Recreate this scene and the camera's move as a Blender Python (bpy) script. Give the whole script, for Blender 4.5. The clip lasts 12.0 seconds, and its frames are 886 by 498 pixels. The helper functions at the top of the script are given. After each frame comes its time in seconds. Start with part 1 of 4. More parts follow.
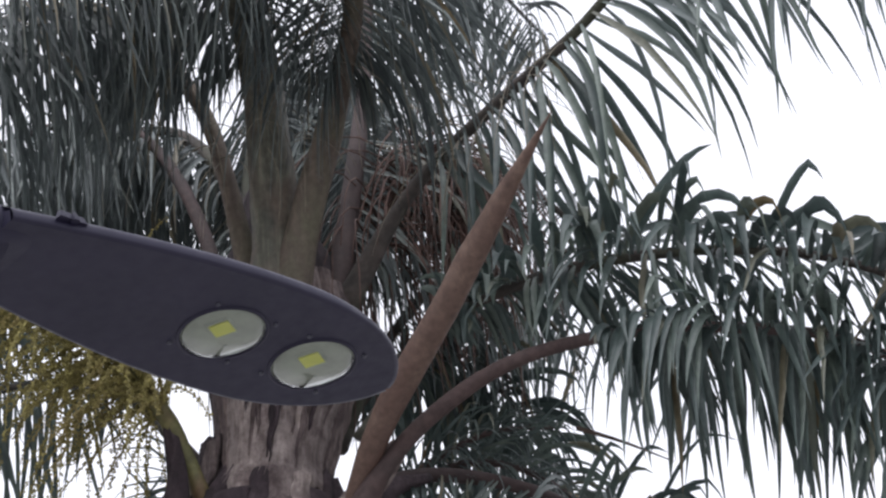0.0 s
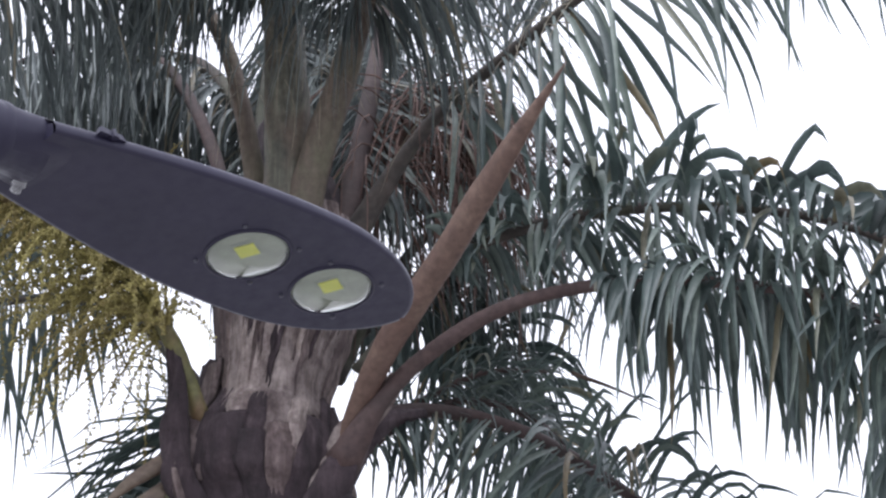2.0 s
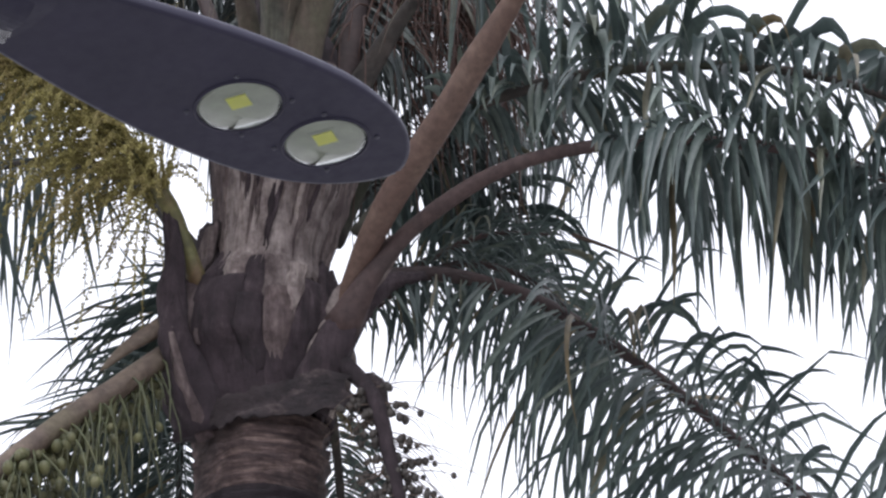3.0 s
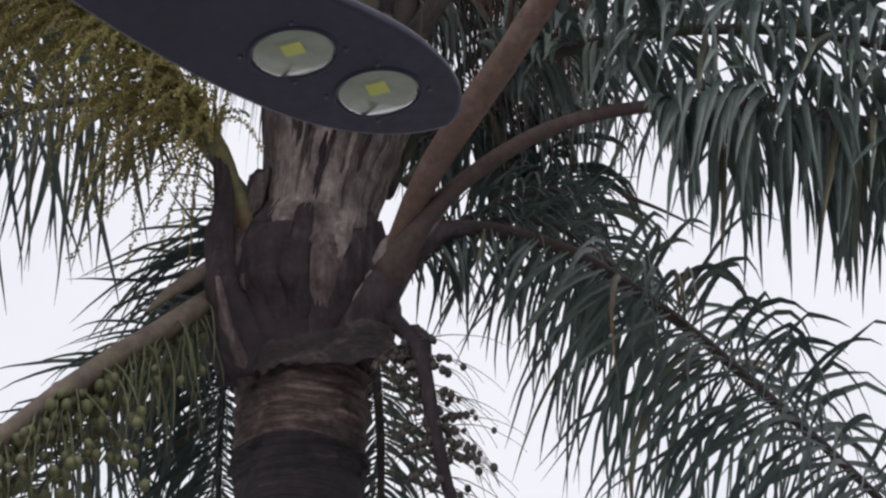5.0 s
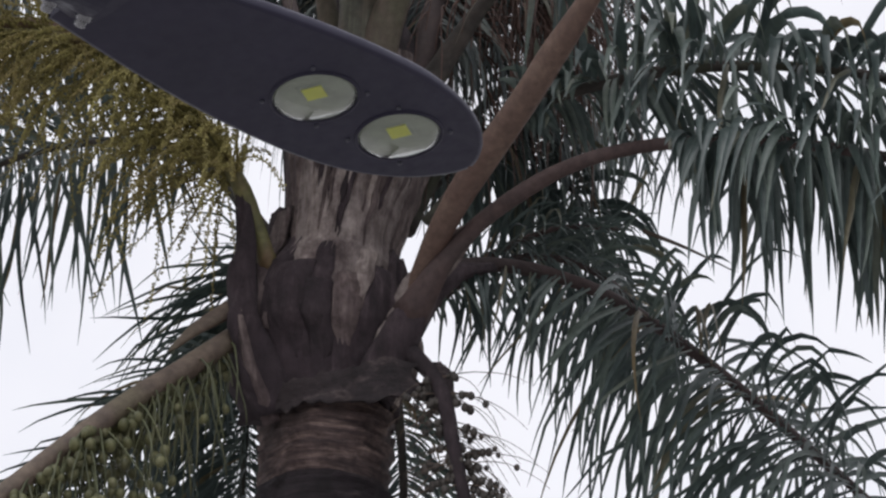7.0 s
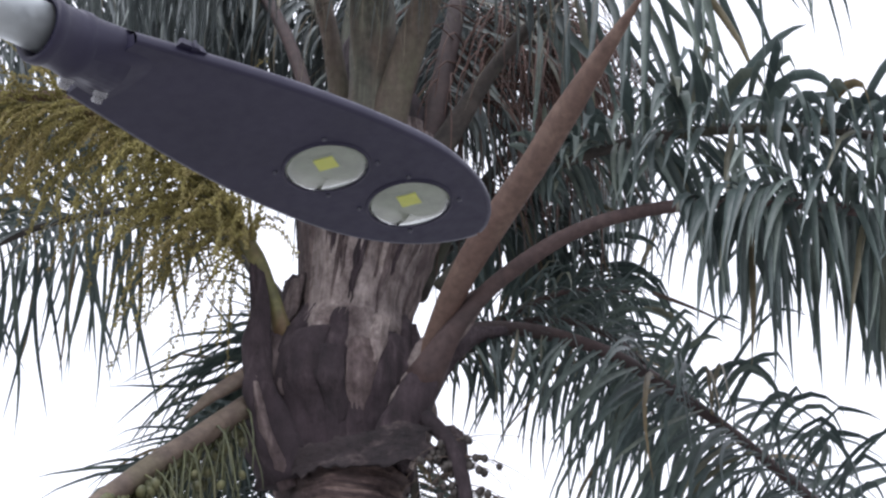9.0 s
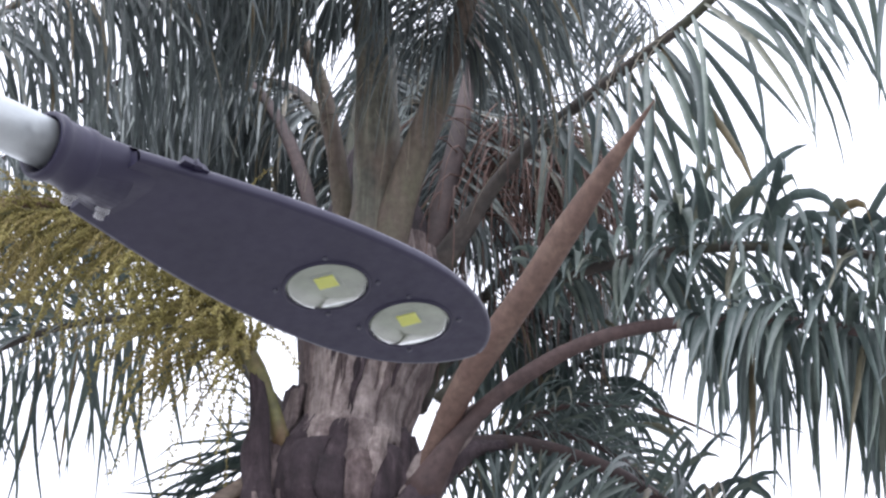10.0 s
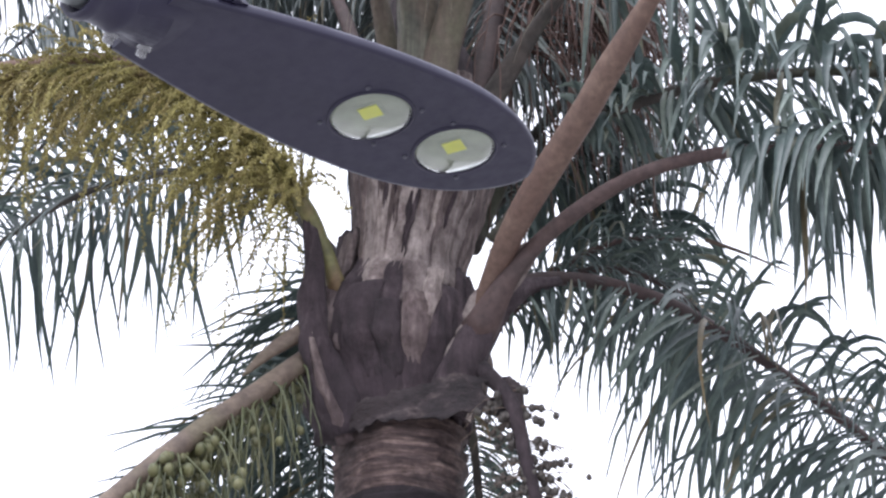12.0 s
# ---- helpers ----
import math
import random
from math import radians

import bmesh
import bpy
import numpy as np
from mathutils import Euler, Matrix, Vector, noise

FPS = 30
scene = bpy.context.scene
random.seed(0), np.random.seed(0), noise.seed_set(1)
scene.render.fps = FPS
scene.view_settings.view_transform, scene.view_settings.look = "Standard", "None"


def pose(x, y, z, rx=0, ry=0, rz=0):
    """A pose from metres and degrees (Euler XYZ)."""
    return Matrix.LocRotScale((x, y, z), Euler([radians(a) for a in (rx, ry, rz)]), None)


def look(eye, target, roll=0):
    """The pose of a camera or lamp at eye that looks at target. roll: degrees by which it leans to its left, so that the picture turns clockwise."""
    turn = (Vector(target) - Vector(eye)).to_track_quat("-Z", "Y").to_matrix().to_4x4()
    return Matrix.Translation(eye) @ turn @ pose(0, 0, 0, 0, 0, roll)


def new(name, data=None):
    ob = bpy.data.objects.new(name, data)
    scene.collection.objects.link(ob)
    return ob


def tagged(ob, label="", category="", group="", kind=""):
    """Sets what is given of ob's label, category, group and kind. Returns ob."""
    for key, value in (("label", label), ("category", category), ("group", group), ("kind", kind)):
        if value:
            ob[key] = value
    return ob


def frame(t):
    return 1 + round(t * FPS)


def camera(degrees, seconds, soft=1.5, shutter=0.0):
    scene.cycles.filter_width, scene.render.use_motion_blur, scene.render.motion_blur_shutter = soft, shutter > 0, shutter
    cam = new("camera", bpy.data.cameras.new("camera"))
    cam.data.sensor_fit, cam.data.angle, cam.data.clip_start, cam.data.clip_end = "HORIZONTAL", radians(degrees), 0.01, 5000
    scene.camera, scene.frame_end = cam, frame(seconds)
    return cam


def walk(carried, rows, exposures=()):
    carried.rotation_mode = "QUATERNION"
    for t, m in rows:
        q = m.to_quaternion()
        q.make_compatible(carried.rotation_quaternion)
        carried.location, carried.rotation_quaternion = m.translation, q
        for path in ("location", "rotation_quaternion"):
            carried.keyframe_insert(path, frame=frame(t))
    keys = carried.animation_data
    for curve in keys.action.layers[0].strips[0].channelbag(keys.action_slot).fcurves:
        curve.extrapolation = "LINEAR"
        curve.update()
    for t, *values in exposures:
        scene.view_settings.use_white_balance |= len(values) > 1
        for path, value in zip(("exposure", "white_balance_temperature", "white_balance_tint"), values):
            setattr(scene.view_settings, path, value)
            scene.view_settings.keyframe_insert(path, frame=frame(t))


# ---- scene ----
# seconds, eye, target, lean
PATH = [
    (0, (0.0226, 0.1544, 1.7071), (0.1600, 4.3269, 4.4586), -5.457),
    (0.2, (0.0146, 0.1141, 1.6817), (0.1744, 4.2781, 4.4449), -4.697),
    (0.5, (0.0025, 0.0536, 1.6438), (0.1039, 4.2249, 4.3986), -3.556),
    (0.7, (-0.0046, 0.0520, 1.6437), (0.0905, 4.2162, 4.4097), -3.080),
    (1, (-0.0151, 0.0496, 1.6437), (0.1124, 4.2184, 4.4014), -2.365),
    (1.2, (-0.0163, 0.0548, 1.6426), (0.1072, 4.2489, 4.3619), -2.376),
    (1.5, (-0.0181, 0.0628, 1.6410), (0.1008, 4.2865, 4.3141), -2.393),
    (1.7, (-0.0158, 0.0581, 1.6371), (0.1059, 4.2670, 4.3333), -2.225),
    (2, (-0.0125, 0.0510, 1.6312), (0.1315, 4.2756, 4.3018), -1.974),
    (2.2, (-0.0102, 0.0626, 1.6313), (0.1474, 4.3108, 4.2634), -2.212),
    (2.5, (-0.0067, 0.0800, 1.6314), (0.1432, 4.3749, 4.1870), -2.568),
    (2.7, (-0.0060, 0.1014, 1.6405), (0.1460, 4.4284, 4.1413), -2.402),
    (3, (-0.0050, 0.1336, 1.6542), (0.1319, 4.4713, 4.1372), -2.154),
    (3.2, (-0.0050, 0.1336, 1.6542), (0.1153, 4.4732, 4.1348), -2.277),
    (4.8, (-0.0011, 0.1407, 1.6567), (0.0521, 4.5161, 4.0760), 0.388),
    (5, (-0.0028, 0.1320, 1.6525), (0.0502, 4.5092, 4.0686), 0.548),
    (5.2, (-0.0023, 0.1345, 1.6526), (0.0447, 4.5157, 4.0615), 0.569),
    (5.5, (-0.0016, 0.1382, 1.6528), (0.0366, 4.5293, 4.0438), 0.601),
    (5.7, (-0.0046, 0.1431, 1.6547), (0.0186, 4.5363, 4.0420), 0.618),
    (6, (-0.0092, 0.1504, 1.6577), (-0.0072, 4.5371, 4.0569), 0.642),
    (6.2, (-0.0076, 0.1434, 1.6558), (0.0009, 4.5240, 4.0661), 0.550),
    (6.5, (-0.0051, 0.1329, 1.6529), (0.0055, 4.5044, 4.0798), 0.413),
    (6.7, (-0.0042, 0.1234, 1.6567), (0.0069, 4.4735, 4.1219), 0.598),
    (8.3, (0.0002, 0.0663, 1.6163), (0.0356, 4.4204, 4.0740), -0.917),
    (8.5, (-0.0024, 0.0593, 1.6192), (-0.0019, 4.4022, 4.0968), -0.612),
    (8.8, (-0.0009, 0.0480, 1.6168), (-0.0170, 4.3562, 4.1543), -0.345),
    (9, (0.0001, 0.0405, 1.6152), (-0.0070, 4.3362, 4.1738), -0.167),
    (9.2, (0.0006, 0.0343, 1.6158), (-0.0117, 4.3066, 4.2134), -0.055),
    (9.5, (0.0013, 0.0250, 1.6167), (0.0001, 4.2714, 4.2564), 0.113),
    (9.8, (0.0031, 0.0245, 1.6230), (-0.0023, 4.2553, 4.2877), 0.517),
    (10, (0.0042, 0.0242, 1.6273), (-0.0090, 4.2257, 4.3378), 0.786),
    (10.2, (0.0052, 0.0204, 1.6267), (-0.0092, 4.2057, 4.3621), 0.924),
    (10.5, (0.0067, 0.0146, 1.6258), (-0.0000, 4.2109, 4.3443), 0.820),
    (10.8, (0.0097, 0.0175, 1.6264), (-0.0125, 4.2254, 4.3270), 0.669),
    (11, (0.0118, 0.0195, 1.6268), (-0.0116, 4.2311, 4.3215), 0.568),
    (11.2, (0.0112, 0.0344, 1.6266), (-0.0159, 4.2709, 4.2819), 0.361),
    (11.4, (0.0106, 0.0492, 1.6263), (-0.0399, 4.3251, 4.2175), 0.155),
    (11.5, (0.0103, 0.0567, 1.6262), (-0.0470, 4.3450, 4.1967), 0.052),
    (11.8, (0.0129, 0.0409, 1.6041), (-0.0784, 4.3519, 4.1353), -0.512),
    (12, (0.0147, 0.0304, 1.5894), (-0.0932, 4.3591, 4.0895), -0.889),
]
EXPOSURES = [(0.0, 0.3), (0.6, 0.5), (1.2, 0.78), (2.5, 0.80), (3.2, 0.36), (4.8, -0.15), (6.5, -0.12), (8.3, 0.06), (9.0, 0.62), (9.6, 1.02), (10.5, 1.16), (12.0, 1.14)]
EXPOSURES = [(t, stops, 6190 - 480 * min(max(stops, 0), 0.7), 10.8 + 2.5 * min(max(stops, 0), 0.7)) for t, stops in EXPOSURES]

cam = camera(17.15, 12.0, soft=2.4)
walk(cam, [(t, look(eye, target, lean)) for t, eye, target, lean in PATH], EXPOSURES)

# ---- world and sun: bright overcast with a thin veil of cloud ----
SUN_UP, SUN_TURN = radians(62), radians(200)
world = bpy.data.worlds.new("overcast_sky")
scene.world = world
world.use_nodes = True
wn, wl = world.node_tree.nodes, world.node_tree.links
wn.clear()
w_out = wn.new("ShaderNodeOutputWorld")
w_sky = wn.new("ShaderNodeTexSky")
w_sky.sky_type, w_sky.sun_disc, w_sky.sun_elevation, w_sky.sun_rotation = "NISHITA", False, SUN_UP, SUN_TURN
w_blue = wn.new("ShaderNodeBackground")
w_blue.inputs["Strength"].default_value = 0.15
w_cloud = wn.new("ShaderNodeBackground")
w_cloud.inputs["Color"].default_value = (0.990, 0.966, 0.985, 1)
w_cloud.inputs["Strength"].default_value = 1.03
w_co = wn.new("ShaderNodeTexCoord")
w_noise = wn.new("ShaderNodeTexNoise")
w_noise.inputs["Scale"].default_value, w_noise.inputs["Detail"].default_value = 7.0, 5.0
w_ramp = wn.new("ShaderNodeValToRGB")
w_ramp.color_ramp.elements[0].position, w_ramp.color_ramp.elements[0].color = 0.28, (0.90, 0.90, 0.90, 1)
w_ramp.color_ramp.elements[1].position, w_ramp.color_ramp.elements[1].color = 0.50, (1, 1, 1, 1)
w_mix = wn.new("ShaderNodeMixShader")
wl.new(w_co.outputs["Generated"], w_noise.inputs["Vector"])
wl.new(w_noise.outputs["Fac"], w_ramp.inputs["Fac"])
wl.new(w_sky.outputs["Color"], w_blue.inputs["Color"])
wl.new(w_ramp.outputs["Color"], w_mix.inputs["Fac"])
wl.new(w_blue.outputs["Background"], w_mix.inputs[1])
wl.new(w_cloud.outputs["Background"], w_mix.inputs[2])
wl.new(w_mix.outputs["Shader"], w_out.inputs["Surface"])

sun = new("sun", bpy.data.lights.new("sun", "SUN"))
sun.data.energy, sun.data.angle, sun.data.color = 1.6, radians(50), (1.0, 0.97, 0.93)
sun.matrix_world = look((0, 0, 0), (math.sin(SUN_TURN) * -math.cos(SUN_UP), -math.cos(SUN_TURN) * math.cos(SUN_UP), -math.sin(SUN_UP)))


# ---- materials ----
class Mat:
    """A node material with a principled shader, and short calls for the nodes in front of it."""

    def __init__(self, name, rough=0.6, metal=0.0):
        self.m = bpy.data.materials.new(name)
        self.m.use_nodes = True
        self.n, self.l = self.m.node_tree.nodes, self.m.node_tree.links
        self.s = self.n["Principled BSDF"]
        self.s.inputs["Roughness"].default_value, self.s.inputs["Metallic"].default_value = rough, metal

    def coords(self, scale=(1, 1, 1)):
        co, mp = self.n.new("ShaderNodeTexCoord"), self.n.new("ShaderNodeMapping")
        mp.inputs["Scale"].default_value = scale
        self.l.new(co.outputs["Object"], mp.inputs["Vector"])
        return mp.outputs["Vector"]

    def noise(self, vec, scale, detail=4.0, rough=0.6):
        nd = self.n.new("ShaderNodeTexNoise")
        nd.inputs["Scale"].default_value, nd.inputs["Detail"].default_value, nd.inputs["Roughness"].default_value = scale, detail, rough
        self.l.new(vec, nd.inputs["Vector"])
        return nd.outputs["Fac"]

    def ramp(self, fac, stops):
        r = self.n.new("ShaderNodeValToRGB").color_ramp
        node = self.n[-1]
        while len(r.elements) < len(stops):
            r.elements.new(0.5)
        for e, (at, c) in zip(r.elements, stops):
            e.position, e.color = at, (*c, 1) if len(c) == 3 else c
        self.l.new(fac, node.inputs["Fac"])
        return node.outputs["Color"]

    def mix(self, a, b, fac, how="MIX"):
        nd = self.n.new("ShaderNodeMix")
        nd.data_type, nd.blend_type = "RGBA", how
        for sock, v in ((nd.inputs[0], fac), (nd.inputs[6], a), (nd.inputs[7], b)):
            if isinstance(v, (int, float)):
                sock.default_value = v
            elif isinstance(v, tuple):
                sock.default_value = (*v, 1)
            else:
                self.l.new(v, sock)
        return nd.outputs[2]

    def any_random(self):
        """A random number for each object and each loose piece of a joined mesh."""
        ob, geo, add, fr = (self.n.new("ShaderNode" + k) for k in ("ObjectInfo", "NewGeometry", "Math", "Math"))
        fr.operation = "FRACT"
        self.l.new(ob.outputs["Random"], add.inputs[0])
        self.l.new(geo.outputs["Random Per Island"], add.inputs[1])
        self.l.new(add.outputs[0], fr.inputs[0])
        return fr.outputs[0]

    def bump(self, height, strength=0.4, distance=0.004):
        b = self.n.new("ShaderNodeBump")
        b.inputs["Strength"].default_value, b.inputs["Distance"].default_value = strength, distance
        self.l.new(height, b.inputs["Height"])
        self.l.new(b.outputs["Normal"], self.s.inputs["Normal"])

    def colour(self, c):
        if isinstance(c, tuple):
            self.s.inputs["Base Color"].default_value = (*c, 1)
        else:
            self.l.new(c, self.s.inputs["Base Color"])
        return self


def leaf_material(name, dark, mid, light, glow=0.12, dry=0.0):
    m = Mat(name, 0.44)
    rnd = m.any_random()
    base = m.ramp(rnd, [(0.0, dark), (0.55, mid), (0.93, light), (1.0, (0.17, 0.13, 0.07) if dry else light)])
    vec = m.coords()
    spots = m.noise(vec, 35.0, 3.0)
    shade = m.ramp(spots, [(0.3, (0.75, 0.75, 0.75)), (0.7, (1.2, 1.2, 1.15))])
    col = m.mix(base, shade, 1.0, "MULTIPLY")
    m.colour(col)
    m.bump(m.noise(m.coords((1, 1, 1)), 120.0, 2.0), 0.15, 0.002)
    tr, mx, out = m.n.new("ShaderNodeBsdfTranslucent"), m.n.new("ShaderNodeMixShader"), m.n["Material Output"]
    m.l.new(col, tr.inputs["Color"])
    mx.inputs[0].default_value = glow
    m.l.new(m.s.outputs[0], mx.inputs[1])
    m.l.new(tr.outputs[0], mx.inputs[2])
    m.l.new(mx.outputs[0], out.inputs["Surface"])
    return m.m


def streaky(name, tones, stretch, scale, rough=0.85, patch=None, relief=0.5, cover=0.46):
    """Fibrous surface: tones run along the long way of the noise, with broad stains over them."""
    m = Mat(name, rough)
    vec = m.coords(stretch)
    fine = m.noise(vec, scale, 6.0, 0.65)
    col = m.ramp(fine, tones)
    wide = m.noise(m.coords((1, 1, 0.6)), 7.0, 3.0)
    if patch:
        col = m.mix(col, patch, m.ramp(wide, [(cover, (0, 0, 0)), (cover + 0.16, (0.85, 0.85, 0.85))]))
    speck = m.ramp(m.noise(m.coords(), 55.0, 4.0), [(0.3, (0.7, 0.68, 0.66)), (0.65, (1.1, 1.1, 1.1))])
    if relief >= 0.8:
        blots = m.ramp(m.noise(m.coords((1.0, 1.0, 0.75)), 15.0, 5.0, 0.7), [(0.36, (0.50, 0.45, 0.46)), (0.50, (0.95, 0.94, 0.94)), (0.66, (1.22, 1.22, 1.2))])
        col = m.mix(col, blots, 1.0, "MULTIPLY")
    rnd = m.ramp(m.any_random(), [(0.0, (0.72, 0.70, 0.70)), (1.0, (1.15, 1.13, 1.1))])
    col = m.mix(m.mix(col, speck, 1.0, "MULTIPLY"), rnd, 1.0, "MULTIPLY")
    m.colour(col)
    m.bump(m.noise(vec, scale * 1.7, 6.0, 0.7), relief, 0.012)
    return m.m


LEAF = leaf_material("palm_leaf", (0.045, 0.064, 0.063), (0.074, 0.100, 0.095), (0.115, 0.146, 0.124), 0.20, dry=1)
# Lens haze over upper and rear fronds, put into a paler, greyer leaf colour.
LEAF_HAZED = leaf_material("palm_leaf_hazed", (0.060, 0.073, 0.076), (0.100, 0.119, 0.119), (0.152, 0.175, 0.165), 0.30, dry=1)
RACHIS = streaky("leaf_stalk_dark", [(0.3, (0.030, 0.028, 0.026)), (0.7, (0.075, 0.062, 0.055))], (1, 1, 1), 18.0, 0.85, (0.045, 0.050, 0.030), 0.2)
PETIOLE_RED = streaky("leaf_stalk_reddish", [(0.3, (0.042, 0.027, 0.027)), (0.7, (0.084, 0.054, 0.050))], (1, 1, 1), 16.0, 0.8, (0.048, 0.034, 0.033), 0.25)
PETIOLE_GREEN = streaky("leaf_sheath_green", [(0.32, (0.050, 0.051, 0.040)), (0.5, (0.115, 0.116, 0.085)), (0.68, (0.215, 0.212, 0.160))], (9, 9, 0.5), 6.0, 0.6, (0.15, 0.115, 0.085), 0.25)
PETIOLE_BROWN = streaky("leaf_sheath_brown", [(0.3, (0.075, 0.058, 0.047)), (0.7, (0.175, 0.140, 0.110))], (7, 7, 0.6), 6.0, 0.75, (0.12, 0.115, 0.075), 0.35)
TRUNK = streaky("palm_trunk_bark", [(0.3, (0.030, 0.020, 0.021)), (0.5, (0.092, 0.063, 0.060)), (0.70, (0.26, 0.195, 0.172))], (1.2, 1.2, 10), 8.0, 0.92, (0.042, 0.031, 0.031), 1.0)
# Darker bark for the trunk below the tan rings.
TRUNK_LOWER = streaky("palm_trunk_lower_bark", [(0.3, (0.010, 0.007, 0.010)), (0.60, (0.026, 0.018, 0.022)), (0.80, (0.10, 0.078, 0.076))], (1.0, 1.0, 14), 6.0, 0.92, (0.016, 0.011, 0.015), 1.0)
BOOT = streaky("old_leaf_base", [(0.28, (0.100, 0.079, 0.077)), (0.42, (0.220, 0.186, 0.176)), (0.66, (0.385, 0.338, 0.320))], (6, 6, 0.6), 6.0, 0.9, (0.115, 0.083, 0.082), 0.9, 0.52)
BOOT_MID = streaky("old_leaf_base_brown", [(0.3, (0.050, 0.036, 0.037)), (0.5, (0.145, 0.114, 0.110)), (0.68, (0.27, 0.225, 0.213))], (6, 6, 0.7), 6.5, 0.9, (0.066, 0.046, 0.049), 0.9)
BOOT_DARK = streaky("old_leaf_base_dark", [(0.3, (0.020, 0.013, 0.017)), (0.55, (0.052, 0.036, 0.043)), (0.78, (0.130, 0.100, 0.110))], (5, 5, 1.0), 7.0, 0.9, (0.032, 0.021, 0.027), 0.9)
SHEATH = streaky("dried_sheath", [(0.3, (0.014, 0.010, 0.012)), (0.55, (0.040, 0.029, 0.032)), (0.76, (0.17, 0.135, 0.13))], (3, 3, 6), 7.0, 0.85, (0.035, 0.024, 0.026), 0.8)
SPATHE = streaky("woody_bract", [(0.25, (0.088, 0.052, 0.041)), (0.5, (0.148, 0.094, 0.072)), (0.75, (0.205, 0.142, 0.110))], (2.2, 1.6, 1.6), 10.0, 0.65, (0.125, 0.075, 0.059), 0.15)
FLOWER = streaky("yellow_green_flower_spray", [(0.3, (0.17, 0.150, 0.045)), (0.7, (0.36, 0.325, 0.105))], (1, 1, 1), 30.0, 0.7, (0.23, 0.185, 0.065), 0.1)
FLOWER_STALK = streaky("flower_stalk_green", [(0.3, (0.08, 0.085, 0.03)), (0.7, (0.18, 0.17, 0.06))], (1, 1, 1), 16.0, 0.65, (0.15, 0.09, 0.045), 0.2)
FRUIT_STALK = streaky("fruit_stalk_tan", [(0.3, (0.07, 0.050, 0.040)), (0.7, (0.17, 0.13, 0.098))], (1, 1, 1), 14.0, 0.7, (0.11, 0.092, 0.058), 0.25)
BERRY = streaky("green_berry", [(0.3, (0.048, 0.056, 0.024)), (0.7, (0.092, 0.104, 0.044))], (1, 1, 1), 20.0, 0.6, (0.11, 0.105, 0.042), 0.05)
BERRY_DRY = streaky("dry_berry", [(0.3, (0.022, 0.020, 0.018)), (0.7, (0.06, 0.052, 0.045))], (1, 1, 1), 20.0, 0.7, None, 0.1)
STRAND_DRY = streaky("dry_strand", [(0.3, (0.06, 0.045, 0.035)), (0.7, (0.15, 0.11, 0.085))], (1, 1, 1), 20.0, 0.8, None, 0.1)
FIBRE = streaky("loose_fibre", [(0.3, (0.13, 0.115, 0.085)), (0.7, (0.26, 0.235, 0.18))], (1, 1, 1), 20.0, 0.8, None, 0.1)
STRAND_RED = streaky("russet_strand", [(0.3, (0.060, 0.034, 0.028)), (0.7, (0.140, 0.080, 0.063))], (1, 1, 1), 20.0, 0.8, None, 0.1)


def painted(name, tones, scale, rough, metal=0.0, relief=0.1):
    m = Mat(name, rough, metal)
    f = m.noise(m.coords(), scale, 5.0)
    m.colour(m.ramp(f, [(0.3, tones[0]), (0.7, tones[1])]))
    g = m.ramp(m.noise(m.coords(), scale * 6, 3.0), [(0.3, (rough - 0.08,) * 3), (0.7, (rough + 0.1,) * 3)])
    m.l.new(g, m.s.inputs["Roughness"])
    m.bump(m.noise(m.coords(), scale * 40, 2.0), relief, 0.0006)
    return m.m


HOUSING = painted("dark_painted_aluminium", ((0.013, 0.0116, 0.027), (0.0205, 0.018, 0.038)), 9.0, 0.48)
HOUSING.node_tree.nodes["Principled BSDF"].inputs["Specular IOR Level"].default_value = 0.3
GALV = painted("galvanised_steel", ((0.42, 0.45, 0.46), (0.58, 0.61, 0.61)), 14.0, 0.4, 0.7)
SCREW = painted("dull_screw", ((0.04, 0.04, 0.055), (0.07, 0.07, 0.09)), 30.0, 0.5, 0.3)
BOLT = painted("bright_steel", ((0.16, 0.16, 0.17), (0.26, 0.26, 0.27)), 30.0, 0.25, 0.9)
REFLECTOR = painted("pale_reflector", ((0.22, 0.24, 0.20), (0.38, 0.40, 0.34)), 20.0, 0.4)
PHOSPHOR = painted("yellow_phosphor", ((0.60, 0.62, 0.06), (0.68, 0.68, 0.10)), 60.0, 0.5)
GROUND = painted("pale_bounce_ground", ((0.27, 0.265, 0.26), (0.38, 0.37, 0.36)), 1.5, 0.95, 0.0, 0.6)
glass = Mat("clear_lens_glass", 0.06)
glass.s.inputs["Transmission Weight"].default_value, glass.s.inputs["IOR"].default_value = 1.0, 1.46
glass.colour((0.95, 0.97, 0.93))
GLASS = glass.m


# ---- mesh helpers ----
class Soup:
    """Vertices and faces gathered piece by piece."""

    def __init__(self):
        self.v, self.f = [], []

    def add(self, verts, faces):
        k = len(self.v)
        self.v.extend(tuple(p) for p in verts)
        self.f.extend(tuple(i + k for i in f) for f in faces)

    def mesh(self, name, smooth=True):
        me = bpy.data.meshes.new(name)
        me.from_pydata(self.v, [], self.f)
        if smooth:
            me.shade_smooth()
        me.update()
        return me


def part(name, shape, material, parent, label="", smooth=True):
    me = shape.mesh(name, smooth) if isinstance(shape, Soup) else shape
    if not me.materials:
        me.materials.append(material)
    ob = new(name, me)
    ob.parent = parent
    if label:
        tagged(ob, label)
    return ob


def thing(name, place, label, category, group=""):
    ob = new(name)
    ob.location = place
    return tagged(ob, label, category, group)


